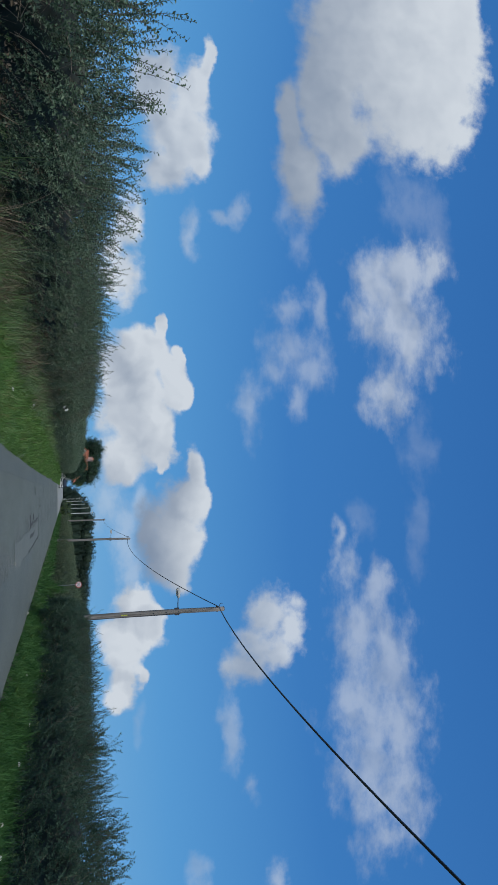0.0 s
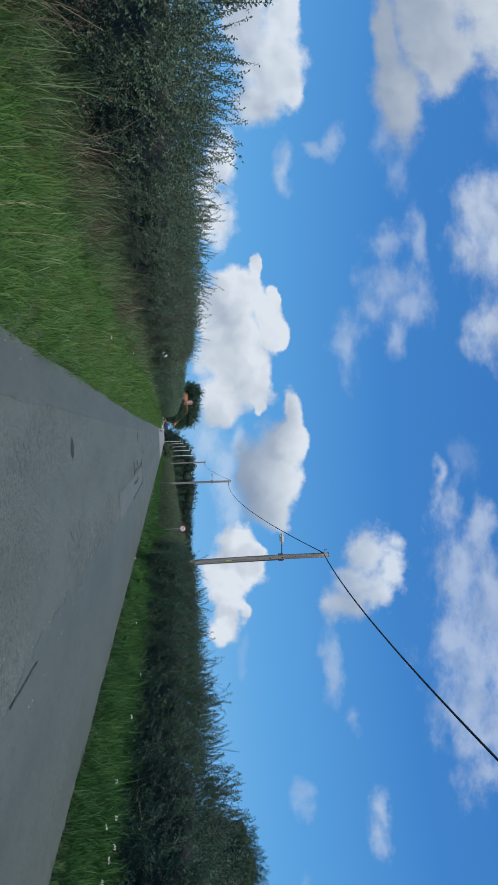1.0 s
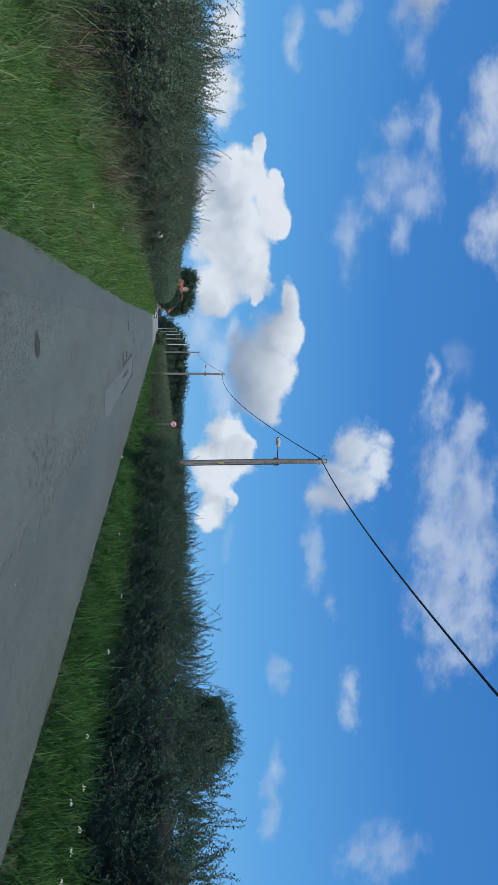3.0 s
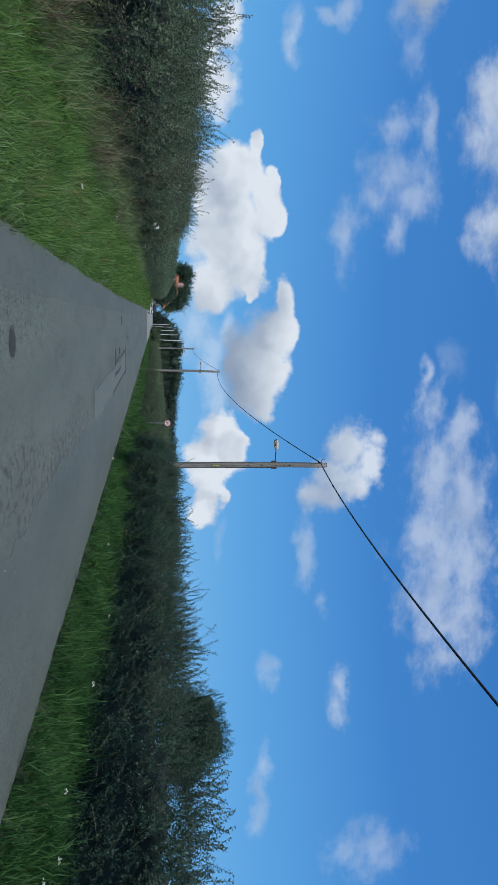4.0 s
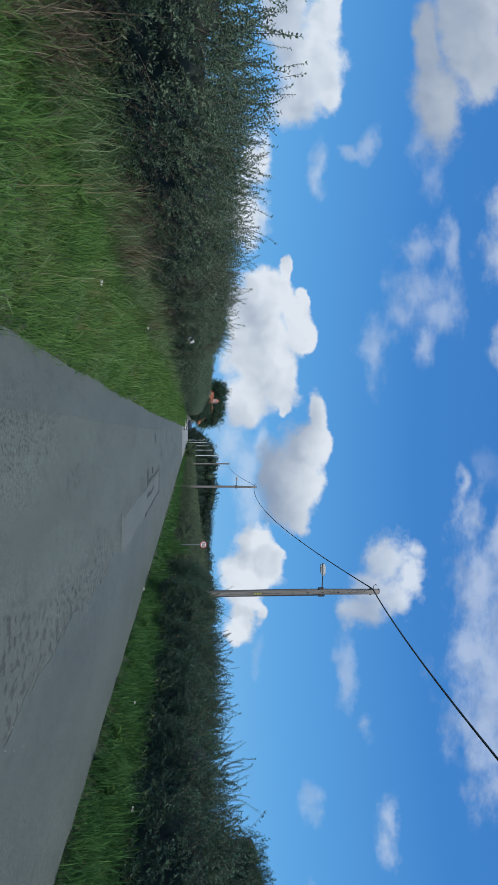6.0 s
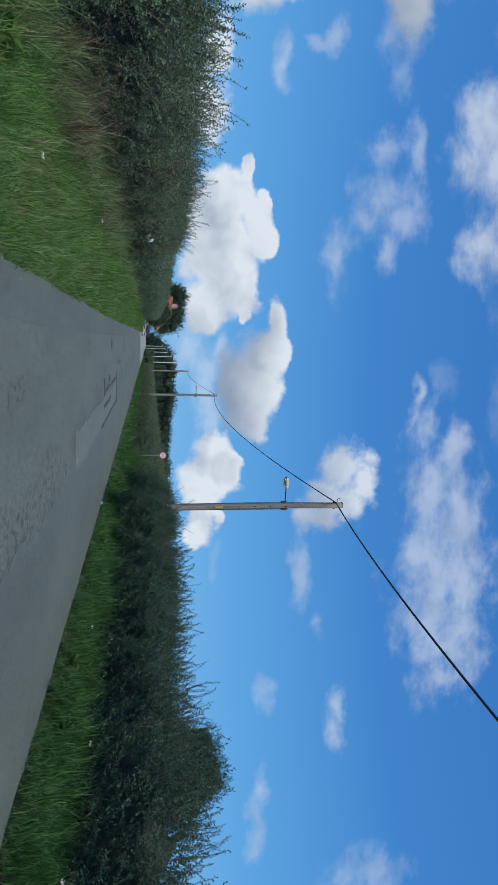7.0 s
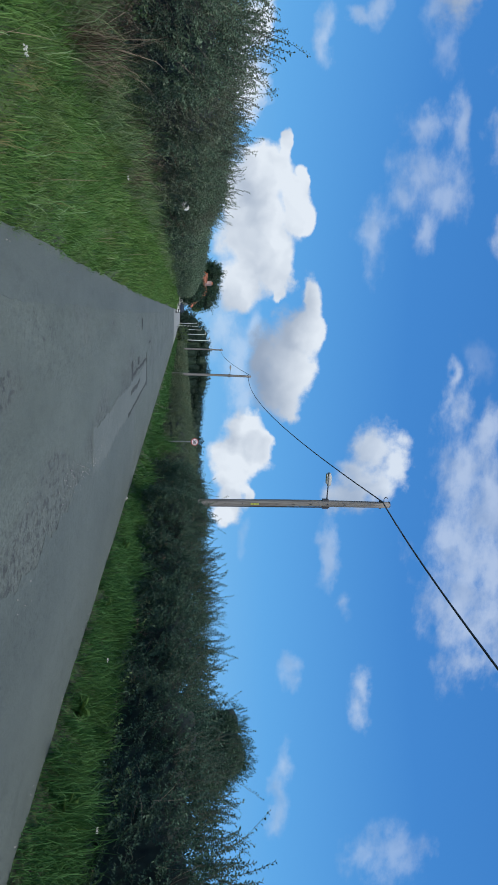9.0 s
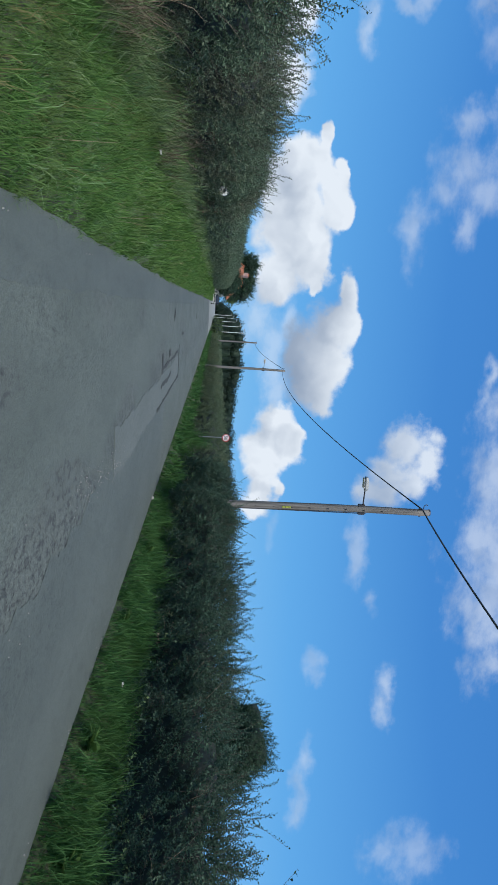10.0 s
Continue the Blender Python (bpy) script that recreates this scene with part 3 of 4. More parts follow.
# ---- hedges ----
def hedge(name, label, side, face, thick, top, y_near, y_mid, y_far, leaf, leaf_far, base, seed, weeds=1.0, shoots=12):
    """A hedge along the lane: woody heart sheet with shade in its dark colour, leafy twigs on it, long shoots over the
    top.
    """
    h = thing(name, label, "hedge")

    def surface(y, s):
        """s: 0 front foot, 0.5 top front, 0.72 top back, 1 back foot. Place and outward way."""
        H = top(y) + 0.11 * wave(y, seed, 7.3) + 0.08 * wave(y, seed + 1, 1.7)
        bulge = 0.17 * wave(y + 2.1 * s, seed + 2, 3.1) + 0.11 * wave(y - 3.3 * s, seed + 3, 1.1)
        foot = base
        across = np.interp(s, [0, 0.12, 0.38, 0.5, 0.72, 0.85, 1], [0.16, 0.02, 0.0, 0.22, 0.78, 1.0, 0.9]) * thick
        up = foot + np.interp(s, [0, 0.12, 0.38, 0.5, 0.72, 0.85, 1], [0, 0.18, 0.80, 1.0, 1.0, 0.78, 0]) * (H - foot)
        nx_ = np.interp(s, [0, 0.38, 0.5, 0.72, 0.85, 1], [-1, -0.9, -0.25, 0.25, 0.9, 1])
        nz_ = np.interp(s, [0, 0.3, 0.42, 0.5, 0.72, 0.8, 1], [0.0, 0.2, 0.6, 1, 1, 0.6, 0])
        x = face(y) + side * (across + bulge * nx_) + bend(y)
        n = np.stack([side * nx_, 0 * y, nz_], -1)
        n /= np.linalg.norm(n, axis=-1, keepdims=True)
        return np.stack([x, y, up + bulge * nz_], -1), n

    # heart: a solid sheet, the shade among the branches put into its colour
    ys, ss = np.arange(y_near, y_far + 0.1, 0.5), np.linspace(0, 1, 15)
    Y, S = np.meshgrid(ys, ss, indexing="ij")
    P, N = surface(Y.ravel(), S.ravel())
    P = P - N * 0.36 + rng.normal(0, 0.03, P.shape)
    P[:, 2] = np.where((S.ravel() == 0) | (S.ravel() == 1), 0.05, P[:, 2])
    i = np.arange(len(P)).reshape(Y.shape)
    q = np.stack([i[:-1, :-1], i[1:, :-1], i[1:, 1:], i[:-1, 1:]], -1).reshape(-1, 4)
    part("heart", mesh_from("heart", P, q, M_HEART_SHADE, smooth=True), None, h, "solid sheet for inner branches, their shade painted dark")

    def scatter(n, y0, y1, s0, s1, deep):
        y, s = rng.uniform(y0, y1, n), rng.uniform(s0, s1, n)
        p, nrm = surface(y, s)
        d = nrm + rng.normal(0, 0.55, (n, 3)) + np.array([0, 0, 0.35])
        return p - nrm * (rng.random(n) ** 1.5 * deep)[:, None] - d * 0.08, d, s

    # near twigs, thinner in hollow spots
    n = int((y_mid - y_near) * 560)
    p, d, s = scatter(n, y_near, y_mid, 0.0, 0.78, 0.30)
    hollow = wave(p[:, 1] * 1.0 + p[:, 2] * 2.0, seed + 6, 2.3) + wave(p[:, 2] * 3 - p[:, 1], seed + 8, 1.3)
    keep = rng.random(n) < np.clip(0.85 + 0.6 * hollow, 0.42, 1)
    p, d, s = p[keep], d[keep], s[keep]
    size = rng.uniform(0.7, 1.25, len(p)) * (1 + np.clip((p[:, 1] - 14) / 40, 0, 0.8))
    wither = (rng.random(len(p)) < 0.35 * weeds) & (wave(p[:, 1], seed + 12, 9.0) > 0.25) & (p[:, 2] < top(p[:, 1]) * 0.55)
    weedy = ~wither & (rng.random(len(p)) < 0.55 * weeds) & (p[:, 2] < base + 0.45 + 0.35 * wave(p[:, 1], seed + 31, 5.0))
    if weedy.any():
        part("weed_growth", mesh_from("weed_growth", *stamp([t[0] for t in TWIGS], p[weedy], d[weedy], size[weedy]), M_RANK), None, h, "lighter green weeds climbing the hedge foot", kind="stuff")
    plain_leaf = ~wither & ~weedy
    part("foliage", mesh_from("foliage", *stamp([t[0] for t in TWIGS], p[plain_leaf], d[plain_leaf], size[plain_leaf]), leaf), None, h, "small dark green leaves", kind="stuff")
    if wither.any():
        part("withered_foliage", mesh_from("withered_foliage", *stamp([t[0] for t in TWIGS], p[wither], d[wither], size[wither]), M_BROWN), None, h, "brown withered sprigs", kind="stuff")
    some = rng.random(len(p)) < 0.25
    part("twig_wood", mesh_from("twig_wood", *stamp([t[1] for t in TWIGS], p[some], d[some], size[some]), M_TWIG), None, h, "thin brown twigs", kind="stuff")
    # bare stems in the lower face
    n = int((y_mid - y_near) * (8 + 26 * weeds))
    p, d, s = scatter(n, y_near, y_mid, 0.03, 0.4, 0.1)
    d = d * 0.9 + np.array([0, 0, 0.5]) + rng.normal(0, 0.4, d.shape)
    part("bare_wood", mesh_from("bare_wood", *stamp([t[1] for t in BARE], p, d, rng.uniform(0.3, 0.85, n)), M_DEAD), None, h, "pale bare stems", kind="stuff")
    # fringe and long shoots on top, in bunches
    for count, lo, hi, name_, kinds in ((78, 0.35, 0.70, "fringe", SPIKES), (shoots, 0.6, 1.05, "shoot_growth", SHOOTS)):
        n = int((y_mid - y_near) * count)
        p, d, s = scatter(n, y_near, y_mid, 0.42, 0.78, 0.1)
        bunch = 0.68 + 0.32 * wave(p[:, 1], seed + 15, 4.4)
        keep = rng.random(n) < bunch
        p, d = p[keep], d[keep]
        d = d * np.array([0.45, 0.45, 0.3]) + np.array([-side * 0.1, 0, 0.9]) + rng.normal(0, 0.15, d.shape)
        size = rng.uniform(lo, hi, len(p)) * (0.75 + 0.5 * np.clip(bunch[keep], 0, 1))
        drawn = rng.bit_generator.state
        part(name_, mesh_from(name_, *stamp([t[0] for t in kinds], p, d, size), leaf), None, h, "leafy upright shoots", kind="stuff")
        rng.bit_generator.state = drawn
        part(name_ + "_wood", mesh_from(name_ + "_wood", *stamp([t[1] for t in kinds], p, d, size), M_TWIG), None, h, kind="stuff")
    # the rest, far off
    n = int((y_far - y_mid) * 120)
    p, d, s = scatter(n, y_mid, y_far, 0.0, 0.8, 0.25)
    far_size = rng.uniform(0.5, 0.9, n) * (0.8 + np.clip((p[:, 1] - y_mid) / 100, 0, 1.0))
    part("far_foliage", mesh_from("far_foliage", *stamp([t[0] for t in COARSE], p, d, far_size), leaf_far), None, h, "dull green leaves further along", kind="stuff")
    n = int((y_far - y_mid) * 14)
    p, d, s = scatter(n, y_mid, y_far, 0.42, 0.75, 0.05)
    d = d * 0.4 + np.array([0, 0, 0.9])
    part("far_growth", mesh_from("far_growth", *stamp([t[0] for t in COARSE], p, d, rng.uniform(0.7, 1.2, n) * np.clip(0.5 + (p[:, 1] - y_mid) / 90, 0.5, 1.3)), leaf_far), None, h, "leafy shoots further along", kind="stuff")
    return h


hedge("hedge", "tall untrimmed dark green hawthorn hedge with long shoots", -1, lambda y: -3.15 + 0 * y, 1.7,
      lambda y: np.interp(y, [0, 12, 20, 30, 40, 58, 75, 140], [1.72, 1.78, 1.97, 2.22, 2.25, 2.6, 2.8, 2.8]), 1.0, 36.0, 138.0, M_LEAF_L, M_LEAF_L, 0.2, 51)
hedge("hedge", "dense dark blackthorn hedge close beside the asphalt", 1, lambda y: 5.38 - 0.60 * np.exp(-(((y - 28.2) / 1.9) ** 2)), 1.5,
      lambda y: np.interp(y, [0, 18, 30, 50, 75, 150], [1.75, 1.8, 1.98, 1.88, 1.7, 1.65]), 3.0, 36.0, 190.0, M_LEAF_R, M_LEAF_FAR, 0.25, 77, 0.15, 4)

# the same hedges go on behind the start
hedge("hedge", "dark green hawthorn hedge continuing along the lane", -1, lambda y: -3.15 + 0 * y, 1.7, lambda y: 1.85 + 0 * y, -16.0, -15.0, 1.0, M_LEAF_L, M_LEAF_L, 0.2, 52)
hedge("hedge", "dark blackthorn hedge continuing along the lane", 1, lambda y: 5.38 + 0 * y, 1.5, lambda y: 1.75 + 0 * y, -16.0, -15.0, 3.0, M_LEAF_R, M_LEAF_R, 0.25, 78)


# ---- grass ----
def blades(roots, height, width, lean, way, steps=4):
    """Blades of grass arching over, of so many steps."""
    n = len(roots)
    side = np.stack([-np.sin(way), np.cos(way), np.zeros(n)], -1)
    out = np.stack([np.cos(way), np.sin(way), np.zeros(n)], -1)
    up = np.array([0, 0, 1.0])
    p, rings = roots, []
    for k in range(steps):
        s = k / steps
        w = width * (1 - s ** 1.6)
        rings += [p - side * (w / 2)[:, None], p + side * (w / 2)[:, None]]
        a = np.clip(lean * (0.25 + 3.0 * s), 0, 2.3)[:, None]
        p = p + (out * np.sin(a) + up * np.cos(a)) * (height * (1.4 - 0.8 * s) / steps)[:, None]
    V = np.stack(rings + [p], 1).reshape(-1, 3)
    m = 2 * steps + 1
    t = []
    for k in range(steps - 1):
        t += [[2 * k, 2 * k + 1, 2 * k + 3], [2 * k, 2 * k + 3, 2 * k + 2]]
    t.append([m - 3, m - 2, m - 1])
    F = (np.array(t)[None] + (np.arange(n) * m)[:, None, None]).reshape(-1, 3)
    return V, F


def grass(name, label, mat, x0, x1, y0, y1, per_m2, per_tuft, tall, seed, thick=0.006, arch=0.95, patchy=False):
    g = np.random.default_rng(seed)
    n = int((x1 - x0) * (y1 - y0) * per_m2)
    tx, ty = g.uniform(x0, x1, n), g.uniform(y0, y1, n)
    th = tall * (0.7 + 0.3 * wave(ty + 1.7 * tx, seed, 2.9)) * g.uniform(0.6, 1.25, n)
    near_road = np.minimum(np.abs(tx + 0.8), np.abs(tx - 4.7))
    th *= np.interp(near_road, [0, 0.15, 0.5, 3], [0.6, 0.75, 1.0, 1.1])
    tw = g.uniform(0, 2 * np.pi, n)
    k = per_tuft
    rx, ry = np.repeat(tx, k) + g.normal(0, 0.05, n * k), np.repeat(ty, k) + g.normal(0, 0.05, n * k)
    keep = (rx < -0.77 + 0.10 * np.exp(-(((ry - 6) / 3.0) ** 2)) + 0.06 * wave(ry, 2, 1.3)) | (rx > 4.69 + 0.04 * wave(ry, 4, 1.7))
    if patchy:
        keep &= np.repeat(wave(ty, seed + 2, 6.3) + 0.6 * wave(tx + ty, seed + 4, 1.9) > 0.12, k)
    way_ = np.where(g.random(n * k) < 0.55, np.repeat(tw, k) + g.normal(0, 0.5, n * k), g.uniform(0, 2 * np.pi, n * k))
    hh = np.repeat(th, k) * g.uniform(0.6, 1.7, n * k)
    ww = thick * g.uniform(0.6, 1.4, n * k)
    ln = np.abs(g.normal(arch, 0.45, n * k))
    rz = ground_height(rx + bend(ry), ry) - 0.025
    roots = np.stack([rx + bend(ry), ry, rz], -1)[keep]
    V, F = blades(roots, hh[keep], ww[keep], ln[keep], way_[keep], 4 if thick < 0.008 else 3 if thick < 0.012 else 2)
    return tagged(new(name, mesh_from(name, V, F, mat)), label, "grass", kind="stuff")


grass("grass", "long bright green tufted verge grass", M_GRASS, -3.0, -0.76, 2.5, 20, 78, 20, 0.29, 5)
grass("grass", "low ragged grass along the asphalt edge", M_GRASS, -1.15, -0.76, 2.5, 45, 45, 16, 0.24, 16, 0.008)
grass("grass", "tall rank grass and weeds against the hedge foot", M_RANK, -3.5, -2.45, 2.5, 30, 34, 20, 0.56, 15, 0.008)
grass("grass", "pale arching blades in scattered clumps on the verge", M_BLADE, -3.1, -0.85, 2.5, 26, 9, 15, 0.42, 45, 0.0075, 1.25, True)
grass("grass", "tall weeds along the distant hedge foot", M_RANK, -3.5, -2.6, 30, 75, 12, 14, 0.55, 46, 0.02)
grass("grass", "long green verge grass further along the lane", M_GRASS, -3.3, -0.8, 20, 60, 16, 20, 0.32, 6, 0.017)
grass("grass", "green verge grass back along the lane", M_GRASS, -3.4, -0.8, -16, 2.5, 12, 14, 0.3, 28, 0.02)
grass("grass", "green verge grass in the distance", M_GRASS, -3.4, -0.8, 60, 150, 3, 14, 0.4, 8, 0.05)
# right verge: the hedge's shade comes from the darker grass colour
grass("grass", "lush green grass strip under the hedge", M_GRASS_SHADE, 4.66, 5.6, 4, 30, 72, 20, 0.42, 9, 0.009)
grass("grass", "low ragged grass on the lane edge", M_GRASS_SHADE, 4.66, 5.0, 4, 45, 85, 14, 0.22, 19, 0.009)
grass("grass", "short thick grass at the crumbling lane edge", M_GRASS_SHADE, 4.67, 4.98, 4, 15, 120, 12, 0.26, 48, 0.009)
grass("grass", "green grass strip along the distant lane edge", M_GRASS_SHADE, 4.68, 5.6, 30, 150, 10, 16, 0.42, 10, 0.035)

grass("grass", "tall weeds hiding the foot of a sign", M_GRASS_SHADE, 4.9, 5.4, 37.6, 39.1, 70, 14, 0.85, 47, 0.014, 0.35)
grass("dry_grass", "withered brown grass tangled at the hedge foot", M_BROWN, -3.5, -2.5, 4.0, 26, 30, 16, 0.85, 25, 0.006, 1.1, True)
grass("dry_grass", "straw coloured grass scattered through the verge", M_STRAW, -3.1, -1.1, 3, 24, 5, 9, 0.36, 26, 0.005)

# seed stalks
g = np.random.default_rng(12)
n = 90
sx, sy = g.uniform(-3.1, -1.0, n), g.uniform(3, 36, n)
V, F = blades(np.stack([sx, sy, ground_height(sx, sy)], -1), g.uniform(0.35, 0.6, n), np.full(n, 0.004), np.abs(g.normal(0.25, 0.15, n)), g.uniform(0, 6.28, n))
tagged(new("dry_grass_stalk", mesh_from("dry_grass_stalk", V, F, M_DRY)), "thin straw coloured seed stalks in the verge", "grass", kind="stuff")


# ---- poles, cable and lamps ----
def utility_pole(label, height, r0, r1, m, lamp=True, tag=False):
    """A tapered wooden pole with pole-top fitting, and a side arm with a lantern."""
    p = thing("utility_pole", label, "utility pole", group="poles along the lane", m=m)
    zs = np.linspace(-0.4, height, 14)
    pts = [(0.012 * math.sin(z * 0.9), 0.01 * math.cos(z * 1.3), z) for z in zs]
    part("post", tube(pts, [r0 + (r1 - r0) * (z + 0.4) / (height + 0.4) for z in zs], 14), M_POLE, p, smooth=True)
    part("cap", tube([(0, 0, height - 0.002), (0, 0, height + 0.035)], [r1 * 1.04, r1 * 0.9], 14), M_DARKSTEEL, p)
    clamp = box(-r1 - 0.03, r1 + 0.03, -0.03, 0.03, height - 0.30, height - 0.24, 0.006)
    part("cable_clamp", clamp, M_DARKSTEEL, p, "dark steel cable clamp")
    hook = tube([(-r1, 0, height - 0.16), (-r1 - 0.10, 0, height - 0.15), (-r1 - 0.14, 0, height - 0.09), (-r1 - 0.10, 0, height - 0.04)], 0.012, 6)
    part("hook", hook, M_DARKSTEEL, p)
    if lamp:
        z = height - 1.93
        part("bracket", box(-r0 - 0.03, r0 + 0.02, -0.06, 0.06, z - 0.14, z + 0.05, 0.01), M_DARKSTEEL, p)
        part("arm", tube([(-0.05, 0, z), (-0.3, 0, z + 0.005), (-0.58, 0, z + 0.02)], [0.022, 0.02, 0.018], 8), M_DARKSTEEL, p, "thin dark steel arm")
        bm = bmesh.new()
        prof = [(-0.56, 0.05, 0.06), (-0.62, 0.10, 0.09), (-0.84, 0.12, 0.10), (-0.96, 0.09, 0.06)]
        rings = []
        for x, w, t in prof:
            rings.append([bm.verts.new((x, a * w, z + 0.02 + b * t)) for a, b in ((-1, 0), (-0.8, 0.8), (0, 1), (0.8, 0.8), (1, 0), (0.9, -0.35), (-0.9, -0.35))])
        for a, b in zip(rings, rings[1:]):
            for k in range(7):
                bm.faces.new((a[k], a[(k + 1) % 7], b[(k + 1) % 7], b[k]))
        bm.faces.new(rings[0][::-1])
        bm.faces.new(rings[-1])
        lantern = part("lantern", bm, M_LAMPBODY, p, "pale grey street lamp lantern")
        part("diffuser", box(-0.93, -0.64, -0.085, 0.085, z - 0.055, z - 0.018, 0.012), M_LENS, lantern, "cream lamp bowl")
    if tag:
        part("marker_plate", box(-0.025, 0.025, -r0 - 0.004, -r0 + 0.02, 3.5, 3.75, 0.003), M_TAG, p, "small yellow marker plate")
        for k in range(2):
            part("plate_line", box(-0.015, 0.015, -r0 - 0.007, -r0 - 0.003, 3.58 + k * 0.1, 3.60 + k * 0.1), M_BLACK, p)
        for k in range(9):
            zc = 2.2 + 0.52 * k
            part("staple", box(-0.015, 0.015, -r0 + 0.004, -r0 + 0.03, zc, zc + 0.03), M_DARKSTEEL, p)
        part("conduit", tube([(r0 * 0.7, -r0 * 0.75, z) for z in (0.0, 2.0, 4.0, 5.9)], 0.014, 6), M_DARKSTEEL, p, "dark cable conduit")
    return p


POLES = [(5.42, -17.0), (5.29, 29.45), (4.98, 75.3), (4.70, 123.7)]
utility_pole("tall weathered wooden utility pole with street lamp", 7.76, 0.125, 0.095, pose(*POLES[1], 0, 0, -0.3), tag=True)
utility_pole("brown wooden utility pole with small street lamp", 7.75, 0.13, 0.10, pose(*POLES[2], 0, 0, 0.2))
utility_pole("distant grey wooden utility pole", 7.72, 0.14, 0.11, pose(*POLES[3], 0), lamp=False)
utility_pole("wooden utility pole carrying the black cable", 7.8, 0.125, 0.095, pose(*POLES[0], 0), lamp=False)


def street_column(label, x, y, height):
    """A slim pale lamp column with a bent top."""
    p = thing("street_lamp", label, "street lamp", group="lamp columns at the lane end", m=pose(x, y, 0))
    part("column", tube([(0, 0, 0), (0, 0, 1.2), (0, 0, 1.25), (0, 0, height)], [0.11, 0.11, 0.075, 0.055], 8), M_WHITE, p)
    part("arm", tube([(0, 0, height - 0.02), (-0.06, 0, height + 0.08), (-0.25, 0, height + 0.12), (-0.5, 0, height + 0.12)], 0.04, 6), M_WHITE, p)
    part("lantern", box(-0.9, -0.45, -0.1, 0.1, height + 0.06, height + 0.18, 0.03), M_LAMPBODY, p, "grey lantern")


for x, y, h in ((4.5, 163.0, 7.0), (4.1, 201.0, 7.3), (3.6, 243.0, 7.3), (3.0, 290.0, 7.3), (2.4, 338.0, 7.4)):
    street_column("slim pale street lamp column at lane end", x, y, h)


def cable(a, b, sag, r, label):
    a, b = Vector(a), Vector(b)
    pts = []
    for k in range(41):
        s = k / 40
        p = a.lerp(b, s)
        pts.append((p.x, p.y, p.z - 4 * sag * s * (1 - s)))
    bm = tube(pts, r, 8)
    me = bpy.data.meshes.new("overhead_cable")
    bm.to_mesh(me)
    bm.free()
    me.materials.append(M_CABLE)
    for p in me.polygons:
        p.use_smooth = True
    return tagged(new("overhead_cable", me), label, "cable", group="overhead cables")


TOPS = [(POLES[0][0] - 0.12, POLES[0][1], 7.65), (POLES[1][0] - 0.13, POLES[1][1] - 0.02, 7.56), (POLES[2][0] - 0.13, POLES[2][1], 7.6), (POLES[3][0] - 0.13, POLES[3][1], 7.5)]
cable(TOPS[0], TOPS[1], 1.53, 0.021, "thick black sagging overhead cable")
cable(TOPS[1], TOPS[2], 1.25, 0.019, "black overhead cable sagging between poles")
cable(TOPS[2], TOPS[3], 0.75, 0.019, "thin black overhead cable in the distance")


# ---- speed limit sign ----
def road_sign(m):
    s = thing("road_sign", "round white speed limit sign with red rim", "road sign", m=m)
    part("post", tube([(0, 0.03, -0.1), (0, 0.03, 2.12)], 0.022, 10), M_STEEL, s, "grey steel post")
    bm = bmesh.new()
    bmesh.ops.create_cone(bm, cap_ends=True, segments=40, radius1=0.16, radius2=0.16, depth=0.012, matrix=Matrix.Translation((0, -0.01, 1.99)) @ Matrix.Rotation(radians(90), 4, "X"))
    plate = part("plate", bm, M_WHITE, s, "white round plate")
    ring = bmesh.new()
    for k in range(40):
        a, b = 2 * math.pi * k / 40, 2 * math.pi * (k + 1) / 40
        ring.faces.new([ring.verts.new((r * math.cos(t), -0.021, 1.99 + r * math.sin(t))) for r, t in ((0.16, a), (0.16, b), (0.128, b), (0.128, a))])
    part("rim", ring, M_RED, plate, "red rim")
    curve = bpy.data.curves.new("digits", "FONT")
    curve.body, curve.size, curve.align_x, curve.align_y, curve.extrude, curve.offset = "50", 0.19, "CENTER", "CENTER", 0.002, 0.004
    text = bpy.data.objects.new("digits_source", curve)
    scene.collection.objects.link(text)
    bpy.context.view_layer.update()
    me = bpy.data.meshes.new_from_object(text.evaluated_get(bpy.context.evaluated_depsgraph_get()))
    bpy.data.objects.remove(text)
    me.materials.clear()
    me.materials.append(M_BLACK)
    digits = part("digits", me, None, plate, "black digits 50")
    digits.matrix_basis = Matrix.Translation((0, -0.024, 1.985)) @ Matrix.Rotation(radians(90), 4, "X")
    for z in (1.9, 2.07):
        part("clip", box(-0.035, 0.035, 0.0, 0.055, z - 0.015, z + 0.015, 0.004), M_STEEL, s)
    return s


road_sign(pose(5.16, 39.4, 0.0))


